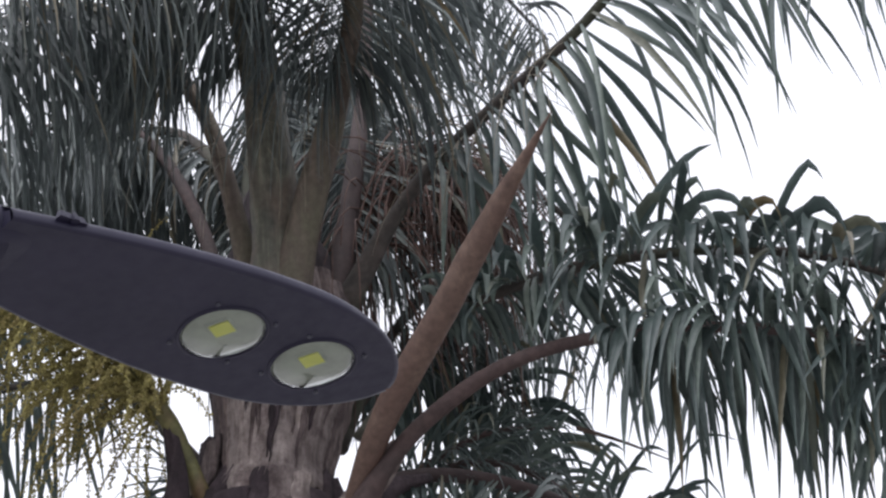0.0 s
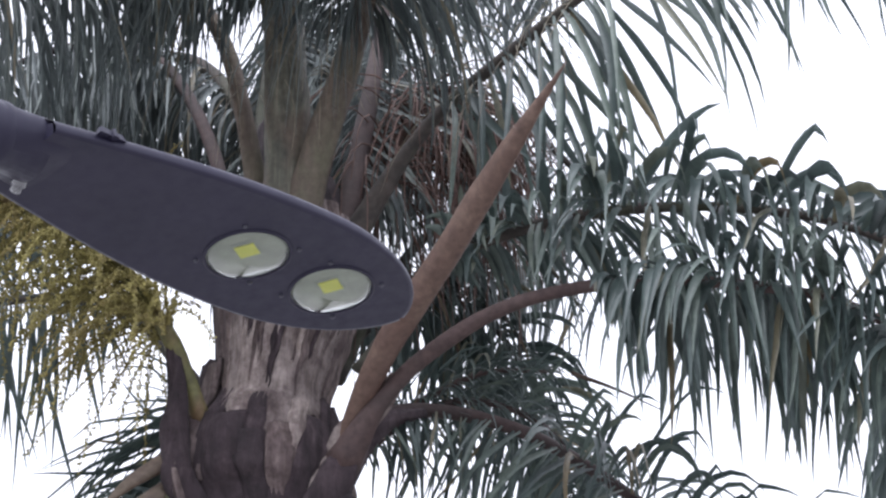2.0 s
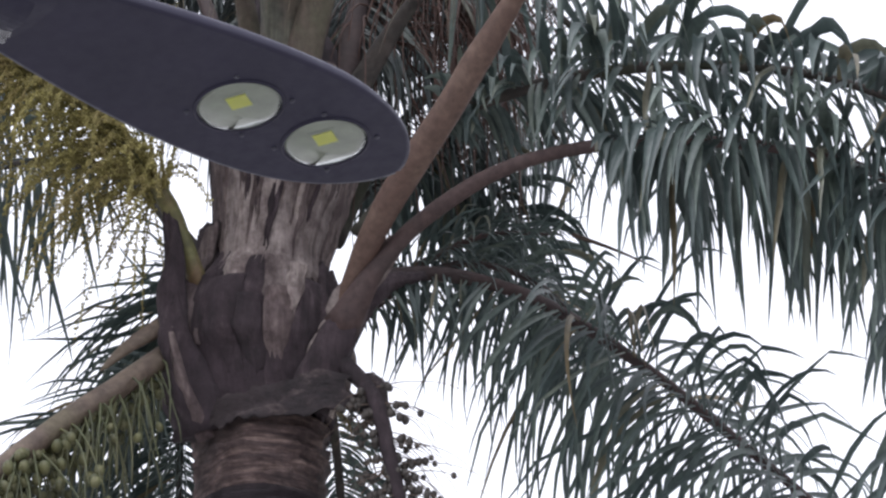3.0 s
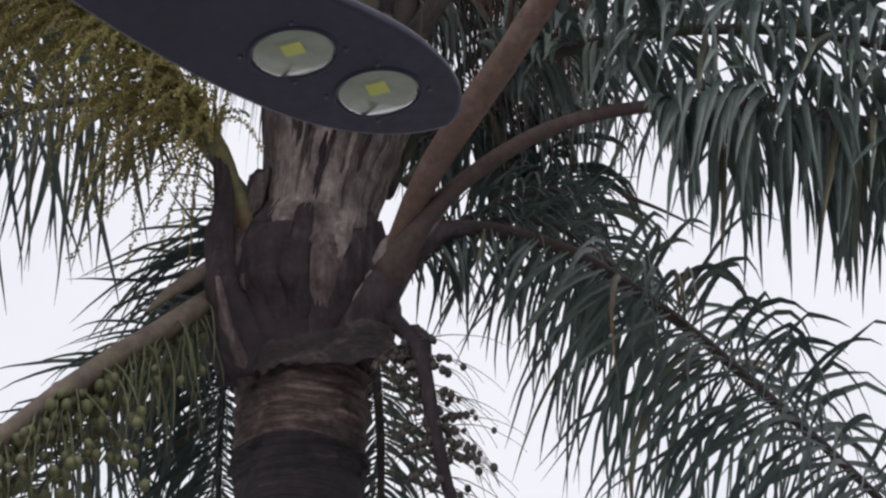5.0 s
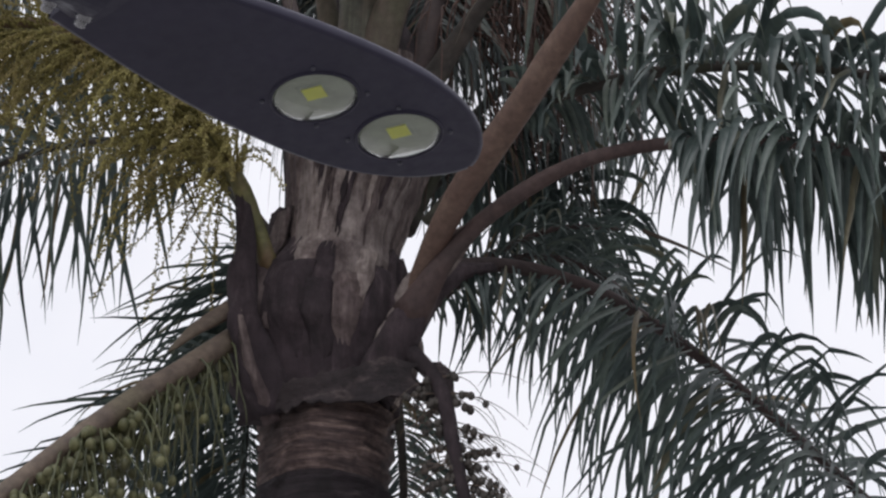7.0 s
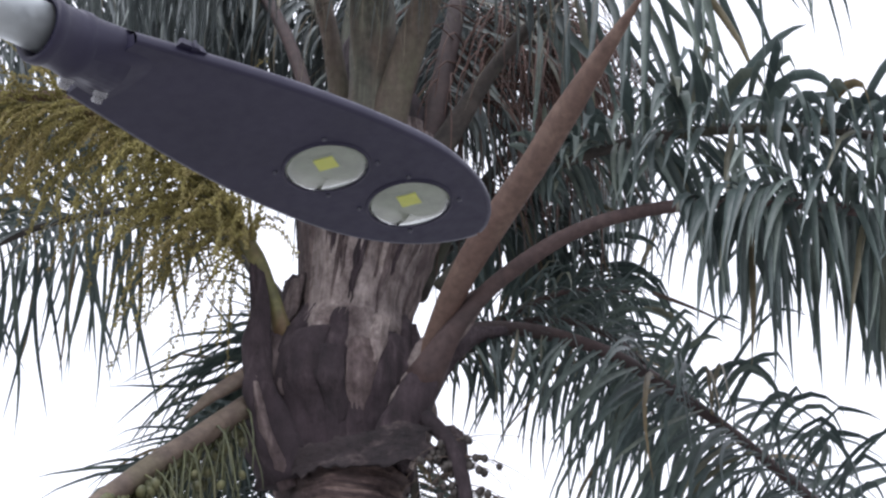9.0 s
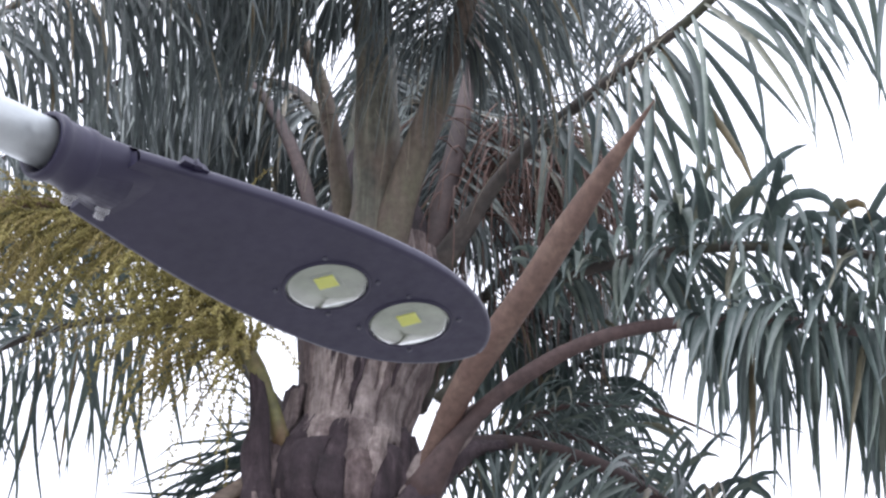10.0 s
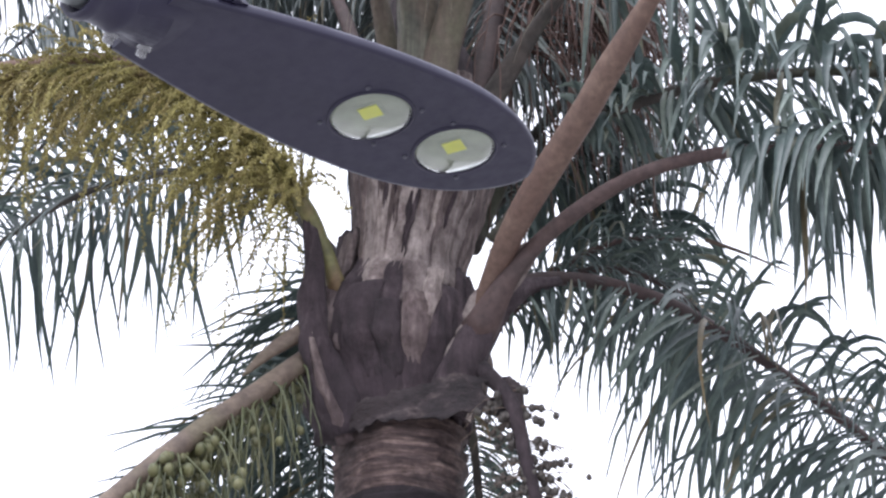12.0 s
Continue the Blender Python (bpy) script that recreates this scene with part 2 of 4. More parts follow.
def spline(ctrl, n):
    """n + 1 points on a smooth line through the control points."""
    c = [Vector(p) for p in ctrl]
    c = [c[0] * 2 - c[1], *c, c[-1] * 2 - c[-2]]
    out, spans = [], len(c) - 3
    for i in range(n + 1):
        u = min(i / n * spans, spans - 1e-6)
        k = int(u)
        t = u - k
        a, b, d, e = c[k:k + 4]
        out.append(0.5 * ((2 * b) + (d - a) * t + (2 * a - 5 * b + 4 * d - e) * t * t + (3 * b - a - 3 * d + e) * t ** 3))
    return out


def sample(pts, s):
    u = min(max(s, 0), 1) * (len(pts) - 1)
    k = min(int(u), len(pts) - 2)
    return pts[k].lerp(pts[k + 1], u - k), (pts[k + 1] - pts[k]).normalized()


def tube(soup, pts, radius, seg=8, flat=1.0, rough=0.0):
    """A tapered stem along pts; radius is a function of 0..1. flat squeezes it along its normal."""
    rings, ref = [], Vector((0.31, -0.8, 0.51)).normalized()
    for i, p in enumerate(pts):
        d = (pts[min(i + 1, len(pts) - 1)] - pts[max(i - 1, 0)]).normalized()
        x = d.cross(ref).normalized()
        y = x.cross(d)
        ref = (ref - d * ref.dot(d)).normalized()
        r = radius(i / (len(pts) - 1))
        for j in range(seg):
            a = 2 * math.pi * j / seg
            k = r * (1 + rough * noise.noise(p * 9 + Vector((math.cos(a), math.sin(a), 0)) * 1.3))
            rings.append(p + (x * math.cos(a) + y * math.sin(a) * flat) * k)
    faces = [(i * seg + j, i * seg + (j + 1) % seg, (i + 1) * seg + (j + 1) % seg, (i + 1) * seg + j) for i in range(len(pts) - 1) for j in range(seg)]
    faces += [tuple(range(seg))[::-1], tuple((len(pts) - 1) * seg + j for j in range(seg))]
    soup.add(rings, faces)


def ball(soup, at, r, long=1.0, axis=None, seg=6, rows=4):
    """A small rounded berry or bud."""
    q = (axis or Vector((0, 0, 1))).to_track_quat("Z", "Y")
    vs = [at + q @ Vector((0, 0, -r * long))]
    for i in range(1, rows):
        a = math.pi * i / rows
        for j in range(seg):
            b = 2 * math.pi * j / seg
            vs.append(at + q @ Vector((r * math.sin(a) * math.cos(b), r * math.sin(a) * math.sin(b), -r * long * math.cos(a))))
    vs.append(at + q @ Vector((0, 0, r * long)))
    fs = [(0, 1 + (j + 1) % seg, 1 + j) for j in range(seg)]
    for i in range(rows - 2):
        fs += [(1 + i * seg + j, 1 + i * seg + (j + 1) % seg, 1 + (i + 1) * seg + (j + 1) % seg, 1 + (i + 1) * seg + j) for j in range(seg)]
    last, k = len(vs) - 1, 1 + (rows - 2) * seg
    fs += [(k + j, k + (j + 1) % seg, last) for j in range(seg)]
    soup.add(vs, fs)


def lathe(soup, profile, seg, centre=Vector((0, 0, 0)), x=Vector((1, 0, 0)), y=Vector((0, 1, 0)), z=Vector((0, 0, 1)), close=False):
    """Turn (radius, height) pairs round z."""
    vs = [centre + (x * math.cos(2 * math.pi * j / seg) + y * math.sin(2 * math.pi * j / seg)) * r + z * h for r, h in profile for j in range(seg)]
    n = len(profile)
    fs = [(i * seg + j, i * seg + (j + 1) % seg, (i + 1) * seg + (j + 1) % seg, (i + 1) * seg + j) for i in range(n - 1 + close) for j in range(seg)] if not close else \
        [(i * seg + j, i * seg + (j + 1) % seg, ((i + 1) % n) * seg + (j + 1) % seg, ((i + 1) % n) * seg + j) for i in range(n) for j in range(seg)]
    soup.add(vs, fs)


# ---- ground: never in view; its pale tone is added to bounce light upward ----
soup = Soup()
STEPS = [0.5, 3, 6, 10, 20, 60, 300, 2000]
soup.add([(math.cos(a * math.pi / 24) * r, 6 + math.sin(a * math.pi / 24) * r, 0.02 * noise.noise(Vector((a, r, 0))) if 1 < r < 60 else 0) for r in STEPS for a in range(48)],
         [(i * 48 + j, (i + 1) * 48 + j, (i + 1) * 48 + (j + 1) % 48, i * 48 + (j + 1) % 48) for i in range(len(STEPS) - 1) for j in range(48)] + [tuple(range(48))])
ground = new("ground", soup.mesh("ground"))
ground.data.materials.append(GROUND)
tagged(ground, "flat unseen ground, pale to bounce light up", "ground", kind="structure")

# ---- street lamp ----
LAMP_AT = Vector((-0.1462, 3.0536, 3.5258))
L_A, L_W = Vector((0.7056, 0.7056, 0.0651)).normalized(), Vector((0.7014, -0.7085, 0.0777))
L_W = (L_W - L_A * L_W.dot(L_A)).normalized()
L_Z = L_W.cross(L_A) * -1
if L_Z.z < 0:
    L_Z = -L_Z
lamp_pose = Matrix.Translation(LAMP_AT) @ Matrix((L_A, L_W, L_Z)).transposed().to_4x4()
lamp = thing("street_lamp", (0, 0, 0), "dark slim street lamp with two round lenses on steel arm", "street lamp")
lamp.matrix_world = lamp_pose
X, Y, Z = Vector((1, 0, 0)), Vector((0, 1, 0)), Vector((0, 0, 1))
LENSES = (0.0, 0.141)


def half_width(u):
    """Half the width of the housing, u metres from the middle of the first lens towards the tip."""
    if u < 0.03:
        k = (u + 0.40) / 0.43
        return 0.056 + 0.056 * math.sin(min(max(k, 0), 1) * math.pi / 2) ** 1.1
    k = (u - 0.03) / 0.237
    return 0.112 * max(0.0, 1 - k ** 2.35) ** 0.62


def outline(inset, count=44):
    us = [-0.35 + 0.6165 * (0.5 - 0.5 * math.cos(math.pi * i / count)) for i in range(count + 1)]
    top = [(u, max(half_width(u) - inset, 0.001)) for u in us]
    return [(u if u < 0.2 else u - inset * (u - 0.2) / 0.067, v) for u, v in top]


def build_housing():
    s = Soup()
    levels = [(0.005, 0.0), (0.001, 0.001), (0.0, 0.004), (0.0, 0.010), (0.004, 0.017), (0.016, 0.027), (0.036, 0.036), (0.07, 0.042)]
    n = 45
    for side in (1, -1):
        vs, fs = [], []
        for inset, h in levels:
            vs += [(u, v * side, h * (0.62 + 0.38 * min(1, (0.28 - u) / 0.2)) if h > 0.004 else h) for u, v in outline(inset)]
        for i in range(len(levels) - 1):
            for j in range(n - 1):
                q = (i * n + j, i * n + j + 1, (i + 1) * n + j + 1, (i + 1) * n + j)
                fs.append(q if side > 0 else q[::-1])
        s.add(vs, fs)
    # roof between the two uppermost rims
    rim = outline(0.07)
    s.add([(u, v, 0.042 * (0.62 + 0.38 * min(1, (0.28 - u) / 0.2))) for u, v in rim] + [(u, -v, 0.042 * (0.62 + 0.38 * min(1, (0.28 - u) / 0.2))) for u, v in rim],
          [(j, j + 1, n + j + 1, n + j) for j in range(n - 1)])
    # blunt end towards the collar
    s.add([(-0.35, v * side, h) for side in (1, -1) for v, h in ((0.060, 0.0), (0.060, 0.014), (0.0, 0.040))], [(0, 1, 2, 5, 4, 3)])
    return s


housing = part("housing", build_housing(), HOUSING, lamp, "dark blue-grey painted aluminium housing")

bm = bmesh.new()
edges = []


def loop(points):
    vs = [bm.verts.new(p) for p in points]
    edges.extend(bm.edges.new((vs[i], vs[(i + 1) % len(vs)])) for i in range(len(vs)))


border = outline(0.005)
loop([(u, v, 0.0) for u, v in border] + [(u, -v, 0.0) for u, v in border[::-1]])
for c in LENSES:
    loop([(c + 0.0505 * math.cos(2 * math.pi * j / 40), 0.0505 * math.sin(2 * math.pi * j / 40), 0.0) for j in range(40)])
bmesh.ops.triangle_fill(bm, use_beauty=True, edges=edges, normal=(0, 0, -1))
plate_mesh = bpy.data.meshes.new("base_plate")
bm.to_mesh(plate_mesh)
bm.free()
part("base_plate", plate_mesh, HOUSING, housing, "flat dark underside plate")

s_rim, s_bowl, s_glass, s_chip, s_pad, s_screw = (Soup() for _ in range(6))
lathe(s_rim, [(0.0502, 0.001), (0.0506, -0.0018), (0.0525, -0.0026), (0.0545, -0.0016), (0.055, 0.001)], 40)
lathe(s_bowl, [(0.0503, 0.001), (0.047, 0.0030), (0.041, 0.0055), (0.034, 0.0065), (0.0005, 0.0078)], 40)
dome = [(0.05 * math.sin(k * math.pi / 20), -0.014 * math.cos(k * math.pi / 20)) for k in range(11)]
for scale, gap in ((1.0, 0.0), (0.955, 0.0006)):
    shell = []
    for r, h in dome:
        f = r / 0.05
        for j in range(48):
            a = 2 * math.pi * j / 48
            b = a - 0.3 - math.pi / 4
            square = 0.80 / (abs(math.cos(b)) ** 5 + abs(math.sin(b)) ** 5) ** 0.2
            k = max(r, 0.0004) * scale * (square + (1 - square) * f ** 6)
            shell.append((k * math.cos(a), k * math.sin(a), h * (1.25 - 0.25 * f) * (0.9 if gap else 1.0) + gap))
    quads = [(i * 48 + j, i * 48 + (j + 1) % 48, (i + 1) * 48 + (j + 1) % 48, (i + 1) * 48 + j) for i in range(10) for j in range(48)]
    s_glass.add(shell, [q[::-1] for q in quads] if gap else quads)
s_chip.add([(x * 0.0175, y * 0.0175, z) for z in (0.0068, 0.0050) for x, y in ((0, -1), (1, 0), (0, 1), (-1, 0))],
           [(4, 5, 6, 7), (0, 1, 5, 4), (1, 2, 6, 5), (2, 3, 7, 6), (3, 0, 4, 7)])
s_pad.add([(x * 0.025, y * 0.025, z) for z in (0.0080, 0.0064) for x, y in ((0, -1), (1, 0), (0, 1), (-1, 0))],
          [(4, 5, 6, 7), (0, 1, 5, 4), (1, 2, 6, 5), (2, 3, 7, 6), (3, 0, 4, 7)])
lathe(s_screw, [(0.0005, -0.0030), (0.0022, -0.0027), (0.0031, -0.0014), (0.0033, 0.001)], 10)
meshes = {k: sp.mesh(k, k not in ("led_chip", "chip_board")) for k, sp in (("lens_ring", s_rim), ("reflector", s_bowl), ("lens", s_glass), ("led_chip", s_chip), ("chip_board", s_pad), ("screw", s_screw))}
for c in LENSES:
    for k, mat, text in (("lens_ring", HOUSING, ""), ("reflector", REFLECTOR, "pale reflector bowl"), ("chip_board", REFLECTOR, ""), ("led_chip", PHOSPHOR, "square yellow light chip"),
                         ("lens", GLASS, "clear round domed glass lens")):
        ob = part(k, meshes[k], mat, housing, text)
        ob.location = (c, 0, 0)
        if k in ("led_chip", "chip_board"):
            ob.rotation_euler = (0, 0, 0.3)
        if k == "lens":
            ob.visible_shadow = False
    for q in range(4):
        ob = part("screw", meshes["screw"], SCREW, housing)
        ob.location = (c + 0.0625 * math.cos(math.pi * (q / 2 + 0.25)), 0.0625 * math.sin(math.pi * (q / 2 + 0.25)), 0)

# collar: a thick sleeve round the arm, with two ribs, clamped by two bolts
COLLAR_H = 0.019
s = Soup()
lathe(s, [(0.034, -0.440), (0.0395, -0.440), (0.041, -0.436), (0.041, -0.427), (0.038, -0.423), (0.038, -0.395), (0.0400, -0.392), (0.0400, -0.382), (0.038, -0.379), (0.038, -0.33),
          (0.034, -0.33)], 32, Vector((0, 0, COLLAR_H)), Y, Z, X, close=True)
part("collar", s, HOUSING, lamp, "dark ribbed sleeve clamped round the arm")
s = Soup()
lathe(s, [(0.0295, -2.15), (0.0295, -0.340), (0.0005, -0.340)], 28, Vector((0, 0, COLLAR_H + 0.003)), Y, Z, X)
part("arm", s, GALV, lamp, "round galvanised steel arm")
# neck: blends the round sleeve into the flat housing
s, rows_n, seg_n = Soup(), 14, 32
neck = []
for i in range(rows_n + 1):
    t = i / rows_n
    e = t * t * (3 - 2 * t)
    wide, low, high = 0.038 + 0.027 * e, (COLLAR_H - 0.038) * (1 - e) + 0.0015 * e, (COLLAR_H + 0.038) * (1 - e) + 0.024 * e
    for j in range(seg_n):
        a = 2 * math.pi * j / seg_n
        ca, sa, box = math.cos(a), math.sin(a), 1 - 0.5 * e
        neck.append((-0.405 + 0.125 * t, wide * math.copysign(abs(ca) ** box, ca), (low + high) / 2 + (high - low) / 2 * math.copysign(abs(sa) ** box, sa)))
s.add(neck, [(i * seg_n + j, i * seg_n + (j + 1) % seg_n, (i + 1) * seg_n + (j + 1) % seg_n, (i + 1) * seg_n + j) for i in range(rows_n) for j in range(seg_n)])
part("neck", s, HOUSING, lamp)
s = Soup()
lathe(s, [(0.0005, -0.017), (0.005, -0.017), (0.0085, -0.015), (0.0085, -0.006), (0.012, -0.005), (0.012, 0.004)], 12)
bolt_mesh = s.mesh("bolt")
for u in (-0.374, -0.326):
    ob = part("bolt", bolt_mesh, BOLT, lamp, "bright steel clamping bolt")
    ob.location, ob.rotation_euler = (u, -0.031, COLLAR_H - 0.024), (radians(-48), 0, 0)
    ob.scale = (0.8, 0.8, 0.8)
# latch on the upper edge of the housing
for k, u0, u1, v0, v1, z0, z1 in (("latch", -0.300, -0.262, 0.073, 0.084, 0.010, 0.020), ("latch_clip", -0.284, -0.276, 0.079, 0.088, 0.008, 0.021)):
    s = Soup()
    s.add([(u, v, z) for z, g in ((z0, 0), (z1, 0.003)) for u, v in ((u0 + g, v0 + g), (u1 - g, v0 + g), (u1 - g, v1 - g), (u0 + g, v1 - g))],
          [(3, 2, 1, 0), (4, 5, 6, 7), (0, 1, 5, 4), (1, 2, 6, 5), (2, 3, 7, 6), (3, 0, 4, 7)])
    part(k, s, HOUSING, lamp, "", smooth=False)
# the post that carries the arm, beyond the picture's edge
foot = lamp_pose @ Vector((-2.12, 0, COLLAR_H))
post = Soup()
lathe(post, [(0.075, 0.0), (0.075, 0.02), (0.055, 0.03), (0.042, foot.z + 0.05), (0.0005, foot.z + 0.06)], 24, Vector((foot.x, foot.y, 0)))
post_ob = part("pole", post, GALV, lamp, "tall galvanised steel pole")
post_ob.matrix_parent_inverse = lamp_pose.inverted()

# ---- palm ----
AXIS = Vector((-0.255, 6.36, 0))
palm = thing("palm_tree", (AXIS.x, AXIS.y, 0), "tall feathery palm with ringed trunk, arching fronds and ragged leaf bases", "palm tree")
bpy.context.view_layer.update()
PALM_INV = palm.matrix_world.inverted()


def palm_part(name, shape, material, parent=None, label="", smooth=True):
    """A part of the palm, built in world places."""
    ob = part(name, shape, material, parent or palm, label, smooth)
    if parent is None:
        ob.matrix_parent_inverse = PALM_INV
    return ob


def shaft(z):
    """Middle and radius of the crown at a height."""
    keys = [(4.40, 0.008, 0.148), (4.66, 0.008, 0.150), (4.76, 0.008, 0.150), (4.85, 0.004, 0.164), (4.92, -0.006, 0.184), (5.0, -0.004, 0.184), (5.08, 0.002, 0.170), (5.16, 0.018, 0.142), (5.25, 0.034, 0.148),
            (5.34, 0.048, 0.162), (5.42, 0.058, 0.176), (5.52, 0.066, 0.190), (5.7, 0.06, 0.165), (5.95, 0.06, 0.085), (6.2, 0.10, 0.05)]
    for (z0, x0, r0), (z1, x1, r1) in zip(keys, keys[1:]):
        if z <= z1:
            k = max(0, (z - z0) / (z1 - z0))
            k = k * k * (3 - 2 * k)
            return Vector((AXIS.x + x0 + (x1 - x0) * k, AXIS.y, z)), r0 + (r1 - r0) * k
    return Vector((AXIS.x + keys[-1][1], AXIS.y, z)), keys[-1][2]


def build_trunk(zs):
    s, seg = Soup(), 96
    vs = []
    for z in zs:
        for j in range(seg):
            a = 2 * math.pi * j / seg
            n = Vector((math.cos(a), math.sin(a), 0))
            wob = noise.noise(n * 1.1 + Vector((0, 0, z * 1.5)))
            zz = z + 0.022 * wob + 0.010 * noise.noise(n * 4 + Vector((3, 0, z * 4)))
            young = min(max((z - 4.42) / 0.1, 0), 1)
            pitch = 0.064 - 0.024 * young
            saw = (zz / pitch) % 1.0
            step = (0.004 + 0.013 * young) * (saw ** 1.5) * (0.5 + noise.noise(n * 2.5 + Vector((0, 7, math.floor(zz / pitch) * 1.7))) * 1.1 + 0.35)
            r = 0.149 + 0.0035 * math.exp(-z * 2) * 14 + step + 0.005 * wob + 0.003 * noise.noise(n * 9 + Vector((0, 0, z * 25)))
            vs.append((AXIS.x + n.x * r, AXIS.y + n.y * r, z))
    s.add(vs, [(i * seg + j, i * seg + (j + 1) % seg, (i + 1) * seg + (j + 1) % seg, (i + 1) * seg + j) for i in range(len(zs) - 1) for j in range(seg)])
    return s


palm_part("trunk", build_trunk([0, 0.05, 0.15, 0.4, 1.0, 1.8, 2.6, 3.3, 3.7] + [3.8 + 0.0075 * i for i in range(98)]), TRUNK_LOWER, None, "dark purple-brown ringed trunk")
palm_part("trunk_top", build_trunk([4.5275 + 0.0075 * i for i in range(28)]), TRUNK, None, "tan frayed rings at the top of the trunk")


def build_core():
    s, seg = Soup(), 72
    zs = [4.70 + 0.02 * i for i in range(66)]
    vs = []
    for z in zs:
        c, r = shaft(z)
        for j in range(seg):
            a = 2 * math.pi * j / seg
            n = Vector((math.cos(a), math.sin(a), 0))
            k = r * (0.93 + 0.07 * noise.noise(n * 3 + Vector((0, 0, z * 2))) + 0.05 * noise.noise(n * 8 + Vector((0, 0, z * 3))))
            vs.append(c + n * k)
    s.add(vs, [(i * seg + j, i * seg + (j + 1) % seg, (i + 1) * seg + (j + 1) % seg, (i + 1) * seg + j) for i in range(len(zs) - 1) for j in range(seg)] + [tuple(range(65 * 72, 66 * 72))])
    return s


palm_part("crown_core", build_core(), BOOT_DARK, None, "fibrous grey-brown crown shaft")


def leaf_base(angle, z0, z1, half, swell, lift, seed, flare=0.0):
    """An old leaf base: a thick ragged plate that wraps the crown at an angle (degrees), from z0 to z1."""
    s, cols, rows = Soup(), 14, 16
    rng = random.Random(seed)
    jag = [rng.uniform(-0.5, 1) for _ in range(cols + 1)]
    layers = []
    for thick in (0.0, 1.0):
        grid = []
        for i in range(rows + 1):
            t = i / rows
            for j in range(cols + 1):
                u = j / cols * 2 - 1
                z = z0 + (z1 - z0) * t * (1 - 0.10 * jag[j] * (t ** 3)) - 0.03 * (u * u) * (1 - t)
                c, r = shaft(z)
                wide = half * (1.0 - 0.55 * t ** 1.4)
                a = radians(angle + wide * u + 5 * noise.noise(Vector((seed, t * 3, u))))
                edge = 1 - 0.85 * abs(u) ** 3
                k = r * 0.97 + lift + (swell * math.sin(math.pi * min(t * 0.9 + 0.1, 1)) + flare * t * t) * edge \
                    + 0.010 * noise.noise(Vector((u * 3 + seed, t * 2, 0))) + 0.007 * noise.noise(Vector((u * 9 + seed, t * 3, 4))) - 0.013 * thick
                grid.append(c + Vector((math.cos(a), math.sin(a), 0)) * k)
        layers.append(grid)
    w = cols + 1
    n = (rows + 1) * w
    fs = []
    for i in range(rows):
        for j in range(cols):
            q = (i * w + j, i * w + j + 1, (i + 1) * w + j + 1, (i + 1) * w + j)
            fs += [q, tuple(n + v for v in q[::-1])]
    ring = [j for j in range(w)] + [i * w + cols for i in range(1, rows + 1)] + [rows * w + j for j in range(cols - 1, -1, -1)] + [i * w for i in range(rows - 1, 0, -1)]
    fs += [(ring[(k + 1) % len(ring)], ring[k], n + ring[k], n + ring[(k + 1) % len(ring)]) for k in range(len(ring))]
    s.add(layers[0] + layers[1], fs)
    return s


# angle (270 faces the viewer), foot, top, half width, swell, lift, flare: the dark swollen lower ones
BASES = [(258, 4.74, 5.10, 50, 0.010, 0.004, 0.0), (300, 4.75, 5.08, 42, 0.012, 0.006, 0.0), (222, 4.72, 5.16, 40, 0.018, 0.010, 0.0), (192, 4.74, 5.26, 34, 0.030, 0.012, 0.03), (336, 4.74, 5.12, 32, 0.020, 0.012, 0.02),
         (205, 4.92, 5.24, 24, 0.020, 0.026, 0.01), (150, 4.72, 5.2, 40, 0.02, 0.008, 0.0), (100, 4.72, 5.2, 45, 0.02, 0.008, 0.0), (40, 4.72, 5.1, 40, 0.01, 0.006, 0.0)]
for i, (ang, z0, z1, half, swell, lift, flare) in enumerate(BASES):
    palm_part("leaf_base", leaf_base(ang, z0, z1, half, swell, lift, i * 3.7, flare), BOOT_MID if 200 < ang < 210 else BOOT_DARK, None, "ragged purple-brown old leaf base")


